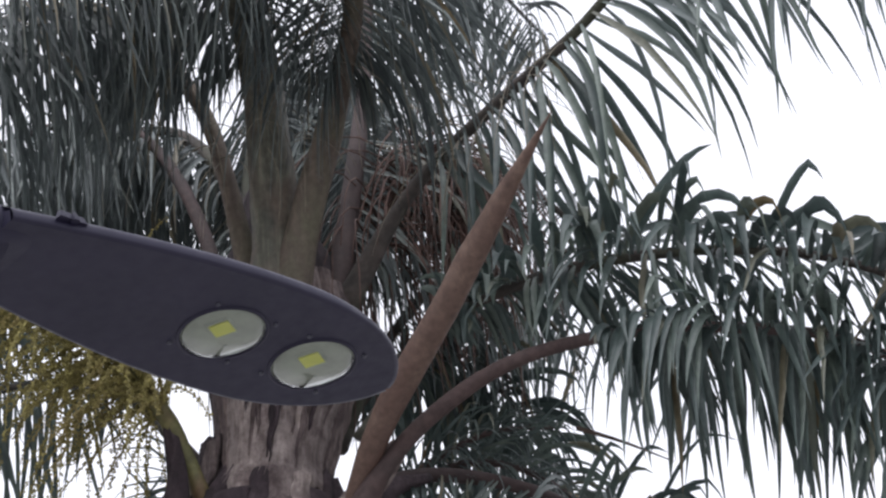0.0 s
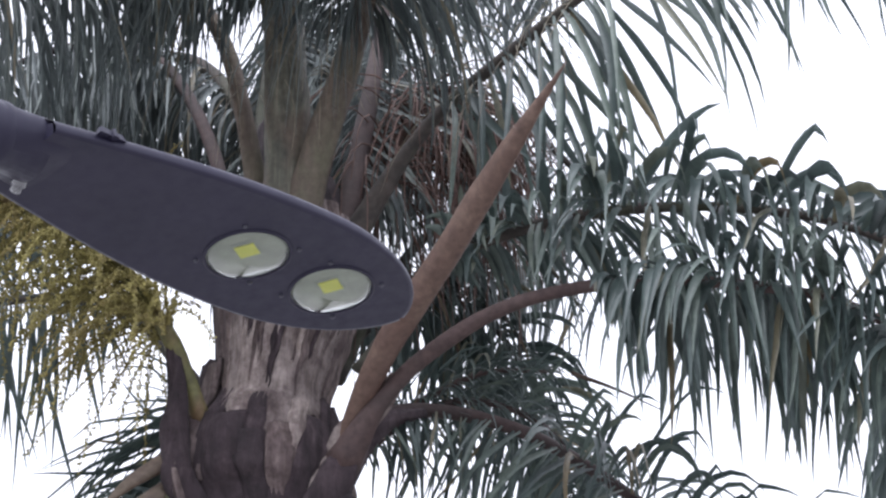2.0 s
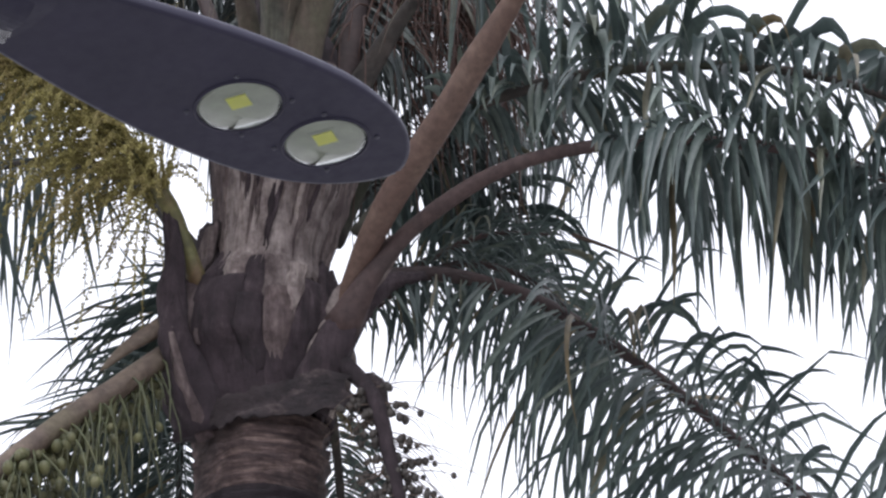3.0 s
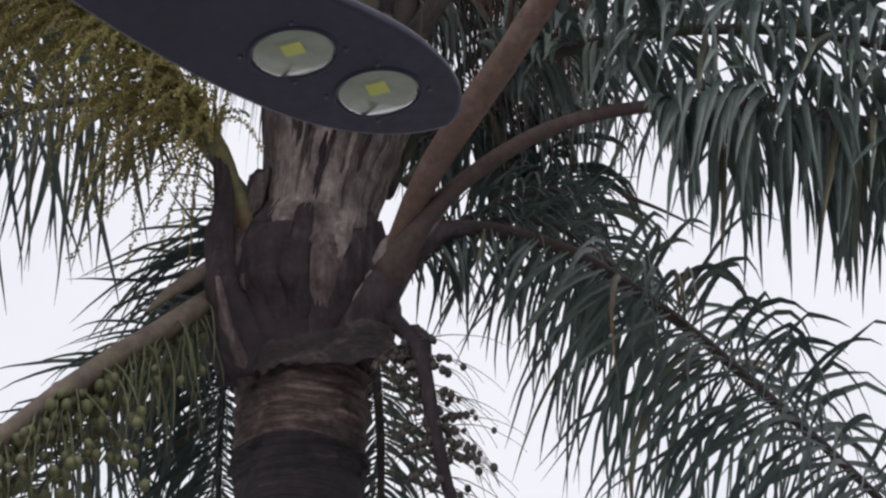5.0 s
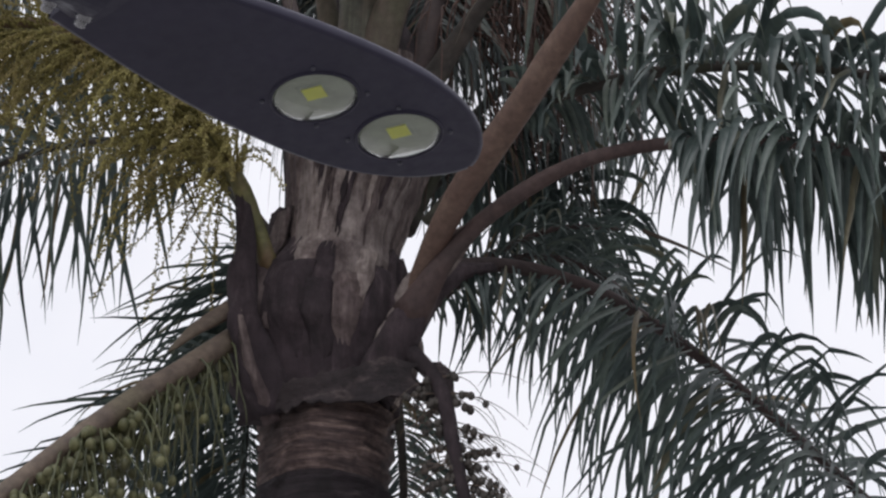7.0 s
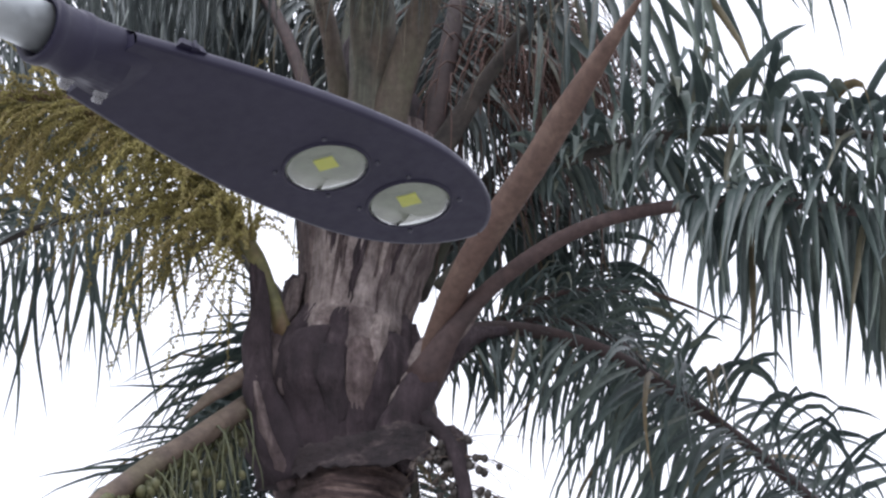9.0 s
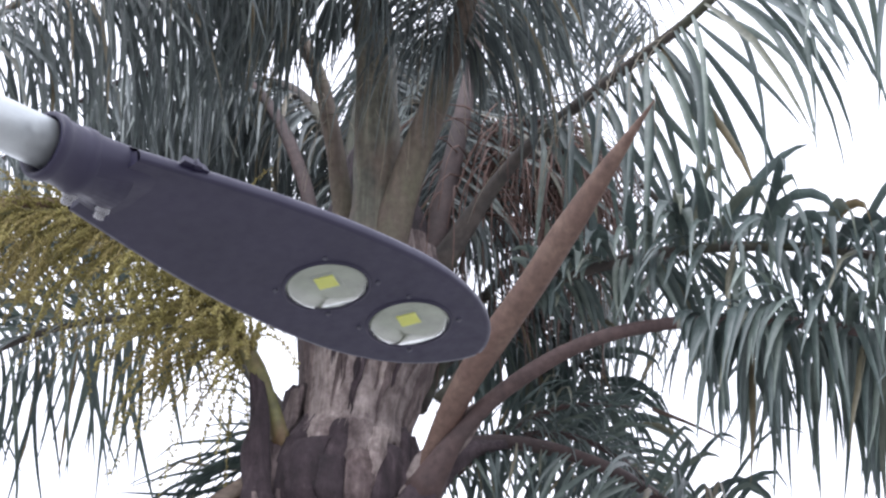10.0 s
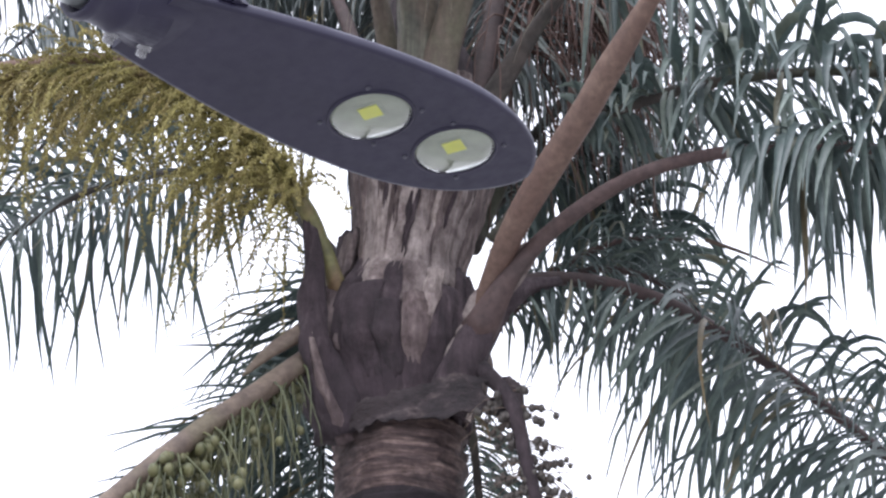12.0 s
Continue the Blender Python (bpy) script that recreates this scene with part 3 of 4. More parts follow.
def torn_plate(angle, tip, top, half, lift, lean, seed):
    """A fibrous plate of an old leaf base: broad above, torn to a ragged point below, curling off the crown at its torn edge."""
    s, cols, rows = Soup(), 16, 22
    rng = random.Random(seed * 7 + 3)
    jag = [rng.uniform(0, 1) for _ in range(cols + 1)]
    jag = [(a + 2 * b + c) / 4 for a, b, c in zip(jag[-1:] + jag, jag, jag[1:] + jag[:1])]
    layers = []
    for thick in (0.0, 0.009):
        grid = []
        for i in range(rows + 1):
            t = i / rows
            for j in range(cols + 1):
                u = j / cols * 2 - 1
                foot = tip + (abs(u) ** 1.8 * 0.16 + jag[j] * 0.13) * (top - tip)
                z = foot + (top - foot) * t
                c, r = shaft(z)
                a = radians(angle + half * u * (0.72 + 0.28 * t) + lean * (t - 0.5) + 2.5 * noise.noise(Vector((seed, t * 4, u))))
                ridge = 0.005 * noise.noise(Vector((u * 7 + seed, t * 1.2, 2))) + 0.003 * noise.noise(Vector((u * 17 + seed, t * 2, 5)))
                k = r + lift * (0.30 + 0.70 * min(1, t * 2.2)) * (1 - 0.3 * t) + 0.008 * (1 - t) ** 3 * (jag[j] - 0.4) - 0.012 * abs(u) ** 3 + ridge - thick
                grid.append(c + Vector((math.cos(a), math.sin(a), 0)) * k)
        layers.append(grid)
    w = cols + 1
    n = (rows + 1) * w
    fs = []
    for i in range(rows):
        for j in range(cols):
            q = (i * w + j, i * w + j + 1, (i + 1) * w + j + 1, (i + 1) * w + j)
            fs += [q, tuple(n + v for v in q[::-1])]
    ring = [j for j in range(w)] + [i * w + cols for i in range(1, rows + 1)] + [rows * w + j for j in range(cols - 1, -1, -1)] + [i * w for i in range(rows - 1, 0, -1)]
    fs += [(ring[(k + 1) % len(ring)], ring[k], n + ring[k], n + ring[(k + 1) % len(ring)]) for k in range(len(ring))]
    s.add(layers[0] + layers[1], fs)
    return s


# angle, torn tip, top, half width, lift, lean, tone
PLATES = [(236, 5.02, 5.62, 24, 0.014, 2, "pale"), (252, 4.96, 5.62, 22, 0.018, 3, "pale"), (270, 5.05, 5.66, 20, 0.022, 0, "pale"), (287, 4.90, 5.50, 22, 0.018, 4, "pale"), (306, 4.96, 5.60, 22, 0.016, 5, "pale"),
          (277, 5.16, 5.70, 10, 0.028, 0, "mid"), (294, 5.12, 5.68, 12, 0.026, 3, "pale"), (322, 5.02, 5.60, 22, 0.014, 5, "pale"), (340, 5.08, 5.62, 22, 0.012, 3, "mid"), (224, 5.10, 5.66, 18, 0.016, -2, "mid"),
          (260, 5.18, 5.70, 10, 0.028, 1, "pale"), (311, 5.20, 5.68, 8, 0.026, 4, "mid"), (244, 5.20, 5.68, 8, 0.026, -1, "mid"), (326, 5.20, 5.66, 10, 0.022, 5, "mid"), (268, 4.92, 5.12, 12, 0.012, 3, "dark"),
          (242, 4.80, 5.06, 18, 0.032, 4, "dark"), (264, 4.79, 5.00, 13, 0.026, -6, "dark"), (287, 4.82, 5.02, 13, 0.030, 6, "mid"), (308, 4.78, 5.06, 17, 0.028, 8, "dark"), (226, 4.82, 5.08, 14, 0.034, 6, "dark"), (298, 4.90, 5.10, 8, 0.034, 8, "pale"),
          (0, 5.10, 5.6, 24, 0.010, 0, "mid"), (208, 5.16, 5.64, 20, 0.010, 0, "mid"), (180, 5.2, 5.6, 22, 0.004, 0, "dark"), (25, 5.2, 5.6, 22, 0.004, 0, "dark")]
TONES = {"pale": (BOOT, "ragged pale tan strip of old leaf base"), "mid": (BOOT_MID, "frayed brown strip of old leaf base"), "dark": (BOOT_DARK, "dark ragged strip of old leaf base")}
for i, (ang, z0, z1, half, lift, lean, tone) in enumerate(PLATES):
    palm_part("leaf_base", torn_plate(ang, z0, z1, half, lift, lean, i * 1.3 + 5), TONES[tone][0], None, TONES[tone][1])
# thin frayed slivers that stand off the plates
rng = random.Random(53)
for i in range(14):
    z0 = rng.uniform(5.05, 5.3)
    palm_part("bark_strip", torn_plate(rng.uniform(240, 312), z0, z0 + rng.uniform(0.16, 0.36), rng.uniform(1.6, 4.0), rng.uniform(0.026, 0.034), rng.uniform(-4, 4), i * 1.9 + 90), TONES[rng.choice(("pale", "mid", "mid", "dark"))][0], None)


def stalk_base(ctrl, r0, r1, rough):
    """A swollen ragged foot of a stalk that leans off the crown."""
    s = Soup()
    tube(s, spline(ctrl, 24), lambda t: (r0 + (r1 - r0) * t) * (0.75 + 0.25 * math.sin(math.pi * min(1, t * 1.6 + 0.25))), 18, 0.8, rough)
    return s


palm_part("leaf_base", stalk_base([(-0.14, 6.30, 4.76), (-0.09, 6.27, 4.91), (-0.018, 6.20, 5.03), (0.08, 6.12, 5.105)], 0.080, 0.026, 0.8), BOOT, None, "swollen tan and brown foot of a leaf stalk")
palm_part("leaf_base", stalk_base([(-0.14, 6.23, 4.74), (-0.05, 6.22, 4.93), (0.04, 6.27, 5.07), (0.14, 6.35, 5.14)], 0.055, 0.020, 0.4), BOOT_DARK, None, "swollen dark foot of a leaf stalk")
palm_part("leaf_base", stalk_base([(-0.385, 6.27, 4.68), (-0.445, 6.22, 4.92), (-0.452, 6.2, 5.10), (-0.468, 6.2, 5.28)], 0.064, 0.016, 0.9), BOOT_DARK, None, "rough purple-brown foot of a flower stalk")
palm_part("leaf_base", stalk_base([(-0.375, 6.25, 4.66), (-0.425, 6.2, 4.78), (-0.455, 6.19, 4.90), (-0.46, 6.2, 5.0)], 0.022, 0.012, 0.5), BOOT_MID, None, "narrow pale strip of old leaf base")


def torn_sheath():
    """A dark dried sheath that clings half round the trunk's head and hangs off to one side."""
    s, cols, rows = Soup(), 40, 6
    vs = []
    for thick in (0.0, 0.008):
        for i in range(rows + 1):
            t = i / rows
            for j in range(cols + 1):
                u = j / cols
                a = radians(232 + 118 * u)
                k = min(max((u - 0.42) / 0.4, 0), 1)
                out = 0.180 + 0.117 * k * k * (3 - 2 * k) + 0.010 * noise.noise(Vector((u * 8, t * 2, 1))) - thick
                h = 0.055 + 0.070 * u + 0.045 * noise.noise(Vector((u * 6, 0, 3)))
                z = 4.70 + 0.045 * u + h * (t - 0.4) + 0.018 * noise.noise(Vector((u * 18, t * 4, 0)))
                vs.append((AXIS.x + math.cos(a) * out, AXIS.y + math.sin(a) * out, z))
    w = cols + 1
    n = w * (rows + 1)
    fs = []
    for i in range(rows):
        for j in range(cols):
            if i in (3, 4) and 29 <= j <= 32:
                continue
            q = (i * w + j, i * w + j + 1, (i + 1) * w + j + 1, (i + 1) * w + j)
            fs += [q, tuple(n + v for v in q[::-1])]
    s.add(vs, fs)
    pts = spline([(0.000, 6.22, 4.80), (0.026, 6.2, 4.775), (0.034, 6.2, 4.71), (0.030, 6.2, 4.65)], 10)
    tube(s, pts, lambda t: 0.012 + 0.006 * math.sin(t * 3), 6, 0.4, 0.3)
    return s


palm_part("torn_sheath", torn_sheath(), SHEATH, None, "dark dried sheath torn loose round the trunk")


def leaflet(soup, p, d, normal, length, width, droop, kink, rng, seg=7):
    """A long narrow leaf blade, folded along its midrib, that starts along d and bends down under its weight."""
    vs, step = [], length / seg
    d = d.normalized()
    across = d.cross(normal).normalized()
    turn = rng.uniform(-0.7, 0.7)
    for i in range(seg + 1):
        t = i / seg
        w = width * (0.30 + 0.70 * min(1, t * 4)) * (1 - max(0, (t - 0.35) / 0.65) ** 1.6) * 0.5 + 0.0004
        across = (across - d * across.dot(d)).normalized()
        up = across.cross(d)
        vs += [p + across * w + up * w * 0.35, p - up * w * 0.15, p - across * w + up * w * 0.35]
        p = p + d * step
        pull = droop * (0.75 + 0.8 * t)
        if kink and abs(t - kink) < 0.5 / seg:
            pull += 2.2
        d = (d + Vector((0, 0, -1)) * pull * 0.30 + across * (turn * 0.16 + rng.gauss(0, 0.05))).normalized()
    fs = []
    for i in range(seg):
        k = i * 3
        fs += [(k, k + 1, k + 4, k + 3), (k + 1, k + 2, k + 5, k + 4)]
    soup.add(vs, fs)


def frond(ctrl, stalk, tip, first, per_side, length, droop, seed, mat=LEAF, stalk_mat=RACHIS, label="", single=0, spread=(-25, 45), width=0.021, ang=(68, 30), kinks=0.3, base=None, grow=0.25, flat=0.8,
          band=(0.2, 0.75), bare=0.0, ramp=0.22, up_short=1.0, curl=1.0, up_wide=1.0):
    """A feather frond: a tapering stalk along ctrl, with two ranks of leaflets from first (0..1) to the tip. single: how many leaflets are pieces of their own."""
    rng = random.Random(seed)
    pts = spline(ctrl, 40)
    s = Soup()
    foot = base or stalk * 1.9
    tube(s, pts, lambda t: (stalk + (foot - stalk) * max(0, 1 - t / 0.16) ** 1.5) * (1 - t) ** 0.8 + tip * t + 0.001, 10, flat, 0.12)
    ob = palm_part("frond", s, stalk_mat, None, label or "arching dark green feather frond")
    joined, made = Soup(), 0
    for k in range(per_side):
        for side in (1, -1):
            t = first + (1 - first) * ((k + rng.uniform(-0.45, 0.45)) / per_side)
            t = min(max(t, first), 0.995)
            p, d = sample(pts, t)
            up = Vector((0, 0, 1)) - d * d.z
            if up.length < 0.25:
                up = Vector((-0.3, -0.9, 0.1)) - d * d.dot(Vector((-0.3, -0.9, 0.1)))
            up.normalize()
            out = d.cross(up) * side
            rel = (t - first) / (1 - first)
            low = rel < bare
            if low and rng.random() < 0.66:
                continue
            phi = radians(rng.uniform(-88, -50) if low else rng.uniform(*spread))
            a = radians(ang[0] + (ang[1] - ang[0]) * rel + rng.uniform(-9, 9))
            way = d * math.cos(a) + (out * math.cos(phi) + up * math.sin(phi)) * math.sin(a)
            size = length * (grow + (1 - grow) * min(1, rel / ramp)) * (1 - 0.55 * max(0, (rel - 0.6) / 0.4) ** 1.5) * rng.uniform(0.78, 1.1)
            high = phi > 0.15
            size *= up_short if high else 1
            normal = (up * math.cos(phi) - out * math.sin(phi) + d * 0.3 + Vector((rng.uniform(-0.3, 0.3), rng.uniform(-0.3, 0.3), rng.uniform(-0.3, 0.3)))).normalized()
            own = made < single and band[0] < t < band[1] and rng.random() < 0.75
            target = Soup() if own else joined
            leaflet(target, p + out * stalk * 0.4, way, normal, size * (0.8 if low else 1), width * (0.75 if low else up_wide if high else 1) * rng.uniform(0.75, 1.2), droop * (curl if high else 1) * rng.uniform(0.45, 1.5), rng.choice((0.3, 0.43, 0.57)) if rng.random() < (kinks + 0.3 if high and up_short < 1 else kinks) else 0, rng)
            if own:
                palm_part("leaflet", target, mat, ob)
                made += 1
    palm_part("foliage", joined, mat, ob)["kind"] = "stuff"
    return ob


# right-hand fronds
frond([(0.0, 6.27, 5.20), (0.15, 6.2, 5.42), (0.281, 6.15, 5.501), (0.635, 5.95, 5.465), (1.063, 5.7, 5.262), (1.526, 5.4, 4.789)], 0.022, 0.004, 0.30, 165, 0.42, 0.75, 11, single=100, grow=0.14, ramp=0.42,
      label="arching dark green frond with leaflets standing up and hanging", spread=(-62, 80), kinks=0.4, ang=(84, 58), width=0.0175, up_short=0.95, curl=1.6, up_wide=1.8)
frond([(-0.06, 6.22, 4.93), (0.012, 6.15, 5.025), (0.084, 6.10, 5.095), (0.181, 6.05, 5.157), (0.312, 6.0, 5.216), (0.467, 5.95, 5.238), (0.652, 5.85, 5.200), (0.889, 5.75, 5.12), (1.12, 5.7, 5.02), (1.24, 5.6, 4.75), (1.13, 5.6, 4.1)], 0.024, 0.004, 0.56, 160, 0.42, 1.5, 12,
      stalk_mat=PETIOLE_RED, single=100, label="drooping green frond on a bare reddish-brown stalk", spread=(-60, 30), ramp=0.12, kinks=0.4, base=0.046, band=(0.3, 0.72), ang=(88, 70), width=0.020)
frond([(-0.09, 6.22, 4.90), (0.0, 6.28, 5.06), (0.10, 6.35, 5.145), (0.254, 6.4, 5.157), (0.434, 6.4, 5.082), (0.664, 6.4, 4.905), (0.853, 6.35, 4.689), (1.07, 6.3, 4.43), (1.363, 6.3, 4.051), (1.62, 6.3, 3.65)], 0.025, 0.004, 0.16, 300, 0.64, 0.78, 13,
      stalk_mat=PETIOLE_RED, bare=0.36, ramp=0.5, up_short=0.68, single=100, label="low arching dark green frond", spread=(-74, 72), kinks=0.45, base=0.034, ang=(104, 85), width=0.0140, grow=0.42, curl=1.25, up_wide=1.2)
frond([(-0.038, 6.3, 5.60), (0.162, 6.2, 5.88), (0.388, 6.05, 6.017), (0.581, 5.9, 6.096), (0.823, 5.7, 6.212), (1.222, 5.4, 6.168), (1.6, 5.1, 5.8)], 0.020, 0.004, 0.22, 42, 0.68, 0.95, 14, spread=(-100, -62), kinks=0.15, ang=(98, 50),
      width=0.0205, grow=0.6, single=40, label="frond with long sparse leaflets that hang across one another")
# dark fronds low behind the right-hand stalks
frond([(-0.1, 6.5, 5.35), (0.06, 6.7, 5.64), (0.2, 6.8, 5.75), (0.36, 6.85, 5.66), (0.48, 6.9, 5.45), (0.55, 6.9, 5.15)], 0.014, 0.004, 0.12, 150, 0.36, 1.2, 24, spread=(-60, 40), kinks=0.3, ang=(85, 60), width=0.016, label="dark frond hanging behind the bare stalks")
frond([(-0.08, 6.45, 5.3), (0.08, 6.6, 5.7), (0.24, 6.7, 5.92), (0.42, 6.8, 5.95), (0.60, 6.9, 5.75)], 0.016, 0.004, 0.15, 45, 0.46, 1.5, 25, LEAF_HAZED, spread=(-85, 0), kinks=0.2, ang=(80, 60), width=0.011)
frond([(-0.12, 6.42, 4.92), (0.0, 6.47, 5.10), (0.12, 6.50, 5.215), (0.27, 6.52, 5.265), (0.43, 6.55, 5.22), (0.58, 6.6, 5.08)], 0.015, 0.004, 0.20, 80, 0.26, 0.7, 29, stalk_mat=PETIOLE_RED, spread=(-75, 75), kinks=0.2, ang=(72, 48), width=0.0085,
      label="dark thin-leaved frond between the bare stalks", base=0.03)
frond([(-0.08, 6.42, 5.02), (0.04, 6.48, 5.17), (0.16, 6.52, 5.28), (0.31, 6.54, 5.36), (0.48, 6.56, 5.37)], 0.014, 0.003, 0.35, 40, 0.22, 1.0, 30, stalk_mat=PETIOLE_RED, spread=(-80, 30), kinks=0.2, ang=(72, 48), width=0.010,
      label="dark dry frond with a purple-red stalk", base=0.028)
# fronds that rise behind and above the lamp
frond([(-0.23, 6.28, 5.45), (-0.30, 6.22, 5.95), (-0.39, 6.2, 6.25), (-0.60, 6.1, 6.44), (-0.86, 6.0, 6.34), (-1.115, 5.9, 6.12), (-1.402, 5.8, 5.75)], 0.026, 0.004, 0.39, 150, 0.56, 1.5, 15, LEAF_HAZED, PETIOLE_BROWN, base=0.05, width=0.013,
      ang=(125, 75), spread=(-85, 5), kinks=0.15)
frond([(-0.195, 6.2, 5.42), (-0.186, 6.16, 5.875), (-0.215, 6.0, 6.267), (-0.35, 5.8, 6.512), (-0.701, 5.6, 6.448), (-1.063, 5.4, 6.041)], 0.072, 0.004, 0.37, 200, 0.70, 1.5, 16, LEAF_HAZED, PETIOLE_GREEN, base=0.085,
      label="tall frond on a thick grey-green stalk", width=0.0105, ang=(125, 75), spread=(-85, 5), kinks=0.15)
frond([(-0.09, 6.28, 5.40), (-0.04, 6.30, 5.677), (-0.006, 6.35, 5.902), (0.029, 6.40, 6.153), (0.06, 6.5, 6.42), (0.124, 6.7, 7.0), (0.351, 6.9, 7.2), (0.621, 7.1, 7.0)], 0.034, 0.004, 0.22, 190, 0.70, 1.5, 17, LEAF_HAZED, PETIOLE_RED, base=0.050, width=0.012, ang=(125, 75), spread=(-85, -10), kinks=0.1)
frond([(-0.18, 6.20, 5.40), (-0.145, 6.16, 5.635), (-0.099, 6.12, 5.796), (-0.044, 6.08, 5.96), (0.004, 6.0, 6.097), (0.045, 5.9, 6.218), (0.06, 5.7, 6.40), (0.0, 5.4, 6.5), (-0.1, 5.0, 6.3)], 0.050, 0.004, 0.50, 170, 0.62, 1.5, 18, LEAF_HAZED, PETIOLE_BROWN, base=0.052,
      label="tall frond on a brown and green stalk", width=0.011, ang=(125, 75), spread=(-85, 0), kinks=0.15)
frond([(-0.2, 6.5, 5.6), (-0.35, 6.8, 6.4), (-0.6, 7.0, 6.7), (-1.0, 7.2, 6.6), (-1.5, 7.4, 6.0)], 0.028, 0.004, 0.22, 170, 0.60, 1.5, 19, LEAF_HAZED, RACHIS, width=0.013, ang=(125, 75), spread=(-85, 0), kinks=0.15)
frond([(-0.15, 6.5, 5.6), (0.05, 6.8, 6.3), (0.25, 7.0, 6.55), (0.6, 7.2, 6.45), (1.0, 7.4, 5.9)], 0.026, 0.004, 0.22, 105, 0.55, 1.6, 20, LEAF_HAZED, RACHIS, width=0.012, ang=(125, 75), spread=(-85, -5), kinks=0.1, band=(0, 0))
frond([(-0.25, 6.5, 5.5), (-0.28, 6.75, 6.2), (-0.22, 6.95, 6.75), (-0.1, 7.2, 7.0), (0.1, 7.6, 6.9)], 0.026, 0.004, 0.14, 290, 0.80, 1.5, 26, LEAF_HAZED, RACHIS, width=0.0135, label="dark frond rising behind the crown", ang=(125, 75), spread=(-85, -20), kinks=0.1)
frond([(-0.30, 6.45, 5.4), (-0.40, 6.6, 6.1), (-0.62, 6.75, 6.55), (-1.0, 6.9, 6.6), (-1.45, 7.0, 6.25)], 0.022, 0.004, 0.42, 110, 0.60, 1.9, 27, LEAF_HAZED, PETIOLE_RED, width=0.016, ang=(125, 75), spread=(-85, 0), kinks=0.15)
# left-hand fronds
frond([(-0.40, 6.48, 5.25), (-0.597, 6.6, 5.58), (-0.884, 6.7, 5.70), (-1.206, 6.8, 5.66), (-1.6, 6.9, 5.40)], 0.022, 0.004, 0.30, 80, 0.52, 0.8, 21, spread=(-50, 40), ang=(80, 55), width=0.014)
frond([(-0.36, 6.5, 5.2), (-0.43, 6.9, 5.46), (-0.48, 7.1, 5.32), (-0.50, 7.15, 5.003), (-0.49, 7.15, 4.517)], 0.016, 0.004, 0.15, 300, 0.48, 0.55, 22, spread=(-75, 75), ang=(78, 50), width=0.0105, label="dark green frond hanging behind the trunk")
frond([(-0.36, 6.45, 5.0), (-0.55, 6.8, 5.12), (-0.80, 7.1, 5.0), (-1.05, 7.3, 4.75), (-1.3, 7.4, 4.45)], 0.016, 0.004, 0.20, 150, 0.40, 0.5, 28, spread=(-60, 60), ang=(60, 35), width=0.011, label="thin-leaved frond behind the fruit stalk")
frond([(-0.2, 6.55, 5.1), (-0.12, 6.9, 5.2), (-0.08, 7.05, 4.95), (-0.07, 7.1, 4.6), (-0.06, 7.1, 4.2)], 0.018, 0.004, 0.30, 130, 0.25, 0.6, 23, spread=(-70, 70), ang=(75, 50), width=0.012, label="small dark green frond hanging behind the trunk")

# woody bract: a long spear, hollow along one side
def build_bract():
    s = Soup()
    pts = spline([(-0.065, 6.24, 4.965), (-0.026, 6.18, 5.043), (0.052, 6.02, 5.138), (0.185, 5.78, 5.232), (0.325, 5.53, 5.345), (0.452, 5.3, 5.432)], 36)
    tube(s, pts, lambda t: (0.0195 + 0.0155 * math.sin(math.pi / 2 * min(1, max(0, t - 0.08) / 0.45)) - 0.008 * max(0, (t - 0.5) / 0.5)) * (1 - max(0, (t - 0.72) / 0.28) ** 1.4 * 0.96), 18, 1.0, 0.06)
    return s


palm_part("bract", build_bract(), SPATHE, None, "long pointed reddish-brown woody bract")


def strand(s, p, d, length, radius, droop, rng, seg=8):
    pts = [p]
    d = d.normalized()
    for i in range(seg):
        p = p + d * (length / seg)
        pts.append(p)
        d = (d + Vector((rng.uniform(-0.12, 0.12), rng.uniform(-0.12, 0.12), -droop * 0.3 + rng.uniform(-0.05, 0.05)))).normalized()
    tube(s, pts, lambda t: radius * (1 - 0.6 * t), 4)
    return pts


# flower cluster, yellow-green
rng = random.Random(31)
axis_pts = spline([(-0.39, 6.25, 5.06), (-0.468, 6.2, 5.261), (-0.556, 6.15, 5.388), (-0.687, 6.05, 5.487), (-0.898, 5.95, 5.529), (-1.10, 5.85, 5.463), (-1.303, 5.8, 5.383)], 30)
s = Soup()
tube(s, axis_pts, lambda t: 0.018 * (1 - t) ** 0.7 + 0.006, 10, 1.0, 0.3)
flowers = palm_part("flower_stalk", s, FLOWER_STALK, None, "arching cluster of yellow-green flower sprays")
for i in range(380):
    t = 0.18 + 0.78 * rng.random() ** 1.15
    p, d = sample(axis_pts, t)
    side = Vector((rng.uniform(-0.6, 0.6), rng.uniform(-0.9, 0.9), rng.uniform(-0.9, 0.5)))
    sp = Soup()
    pts = strand(sp, p, d * 0.8 + side, rng.uniform(0.24, 0.50) * (1.05 - 0.3 * t), 0.0024, rng.uniform(0.4, 0.9), rng)
    for k in range(80):
        q, e = sample(pts, 0.08 + 0.92 * k / 80)
        ball(sp, q + Vector((rng.uniform(-1, 1), rng.uniform(-1, 1), rng.uniform(-1, 1))) * 0.006, rng.uniform(0.0019, 0.0037), 1.2, None, 4, 3)
    palm_part("flower_spray", sp, FLOWER, flowers)

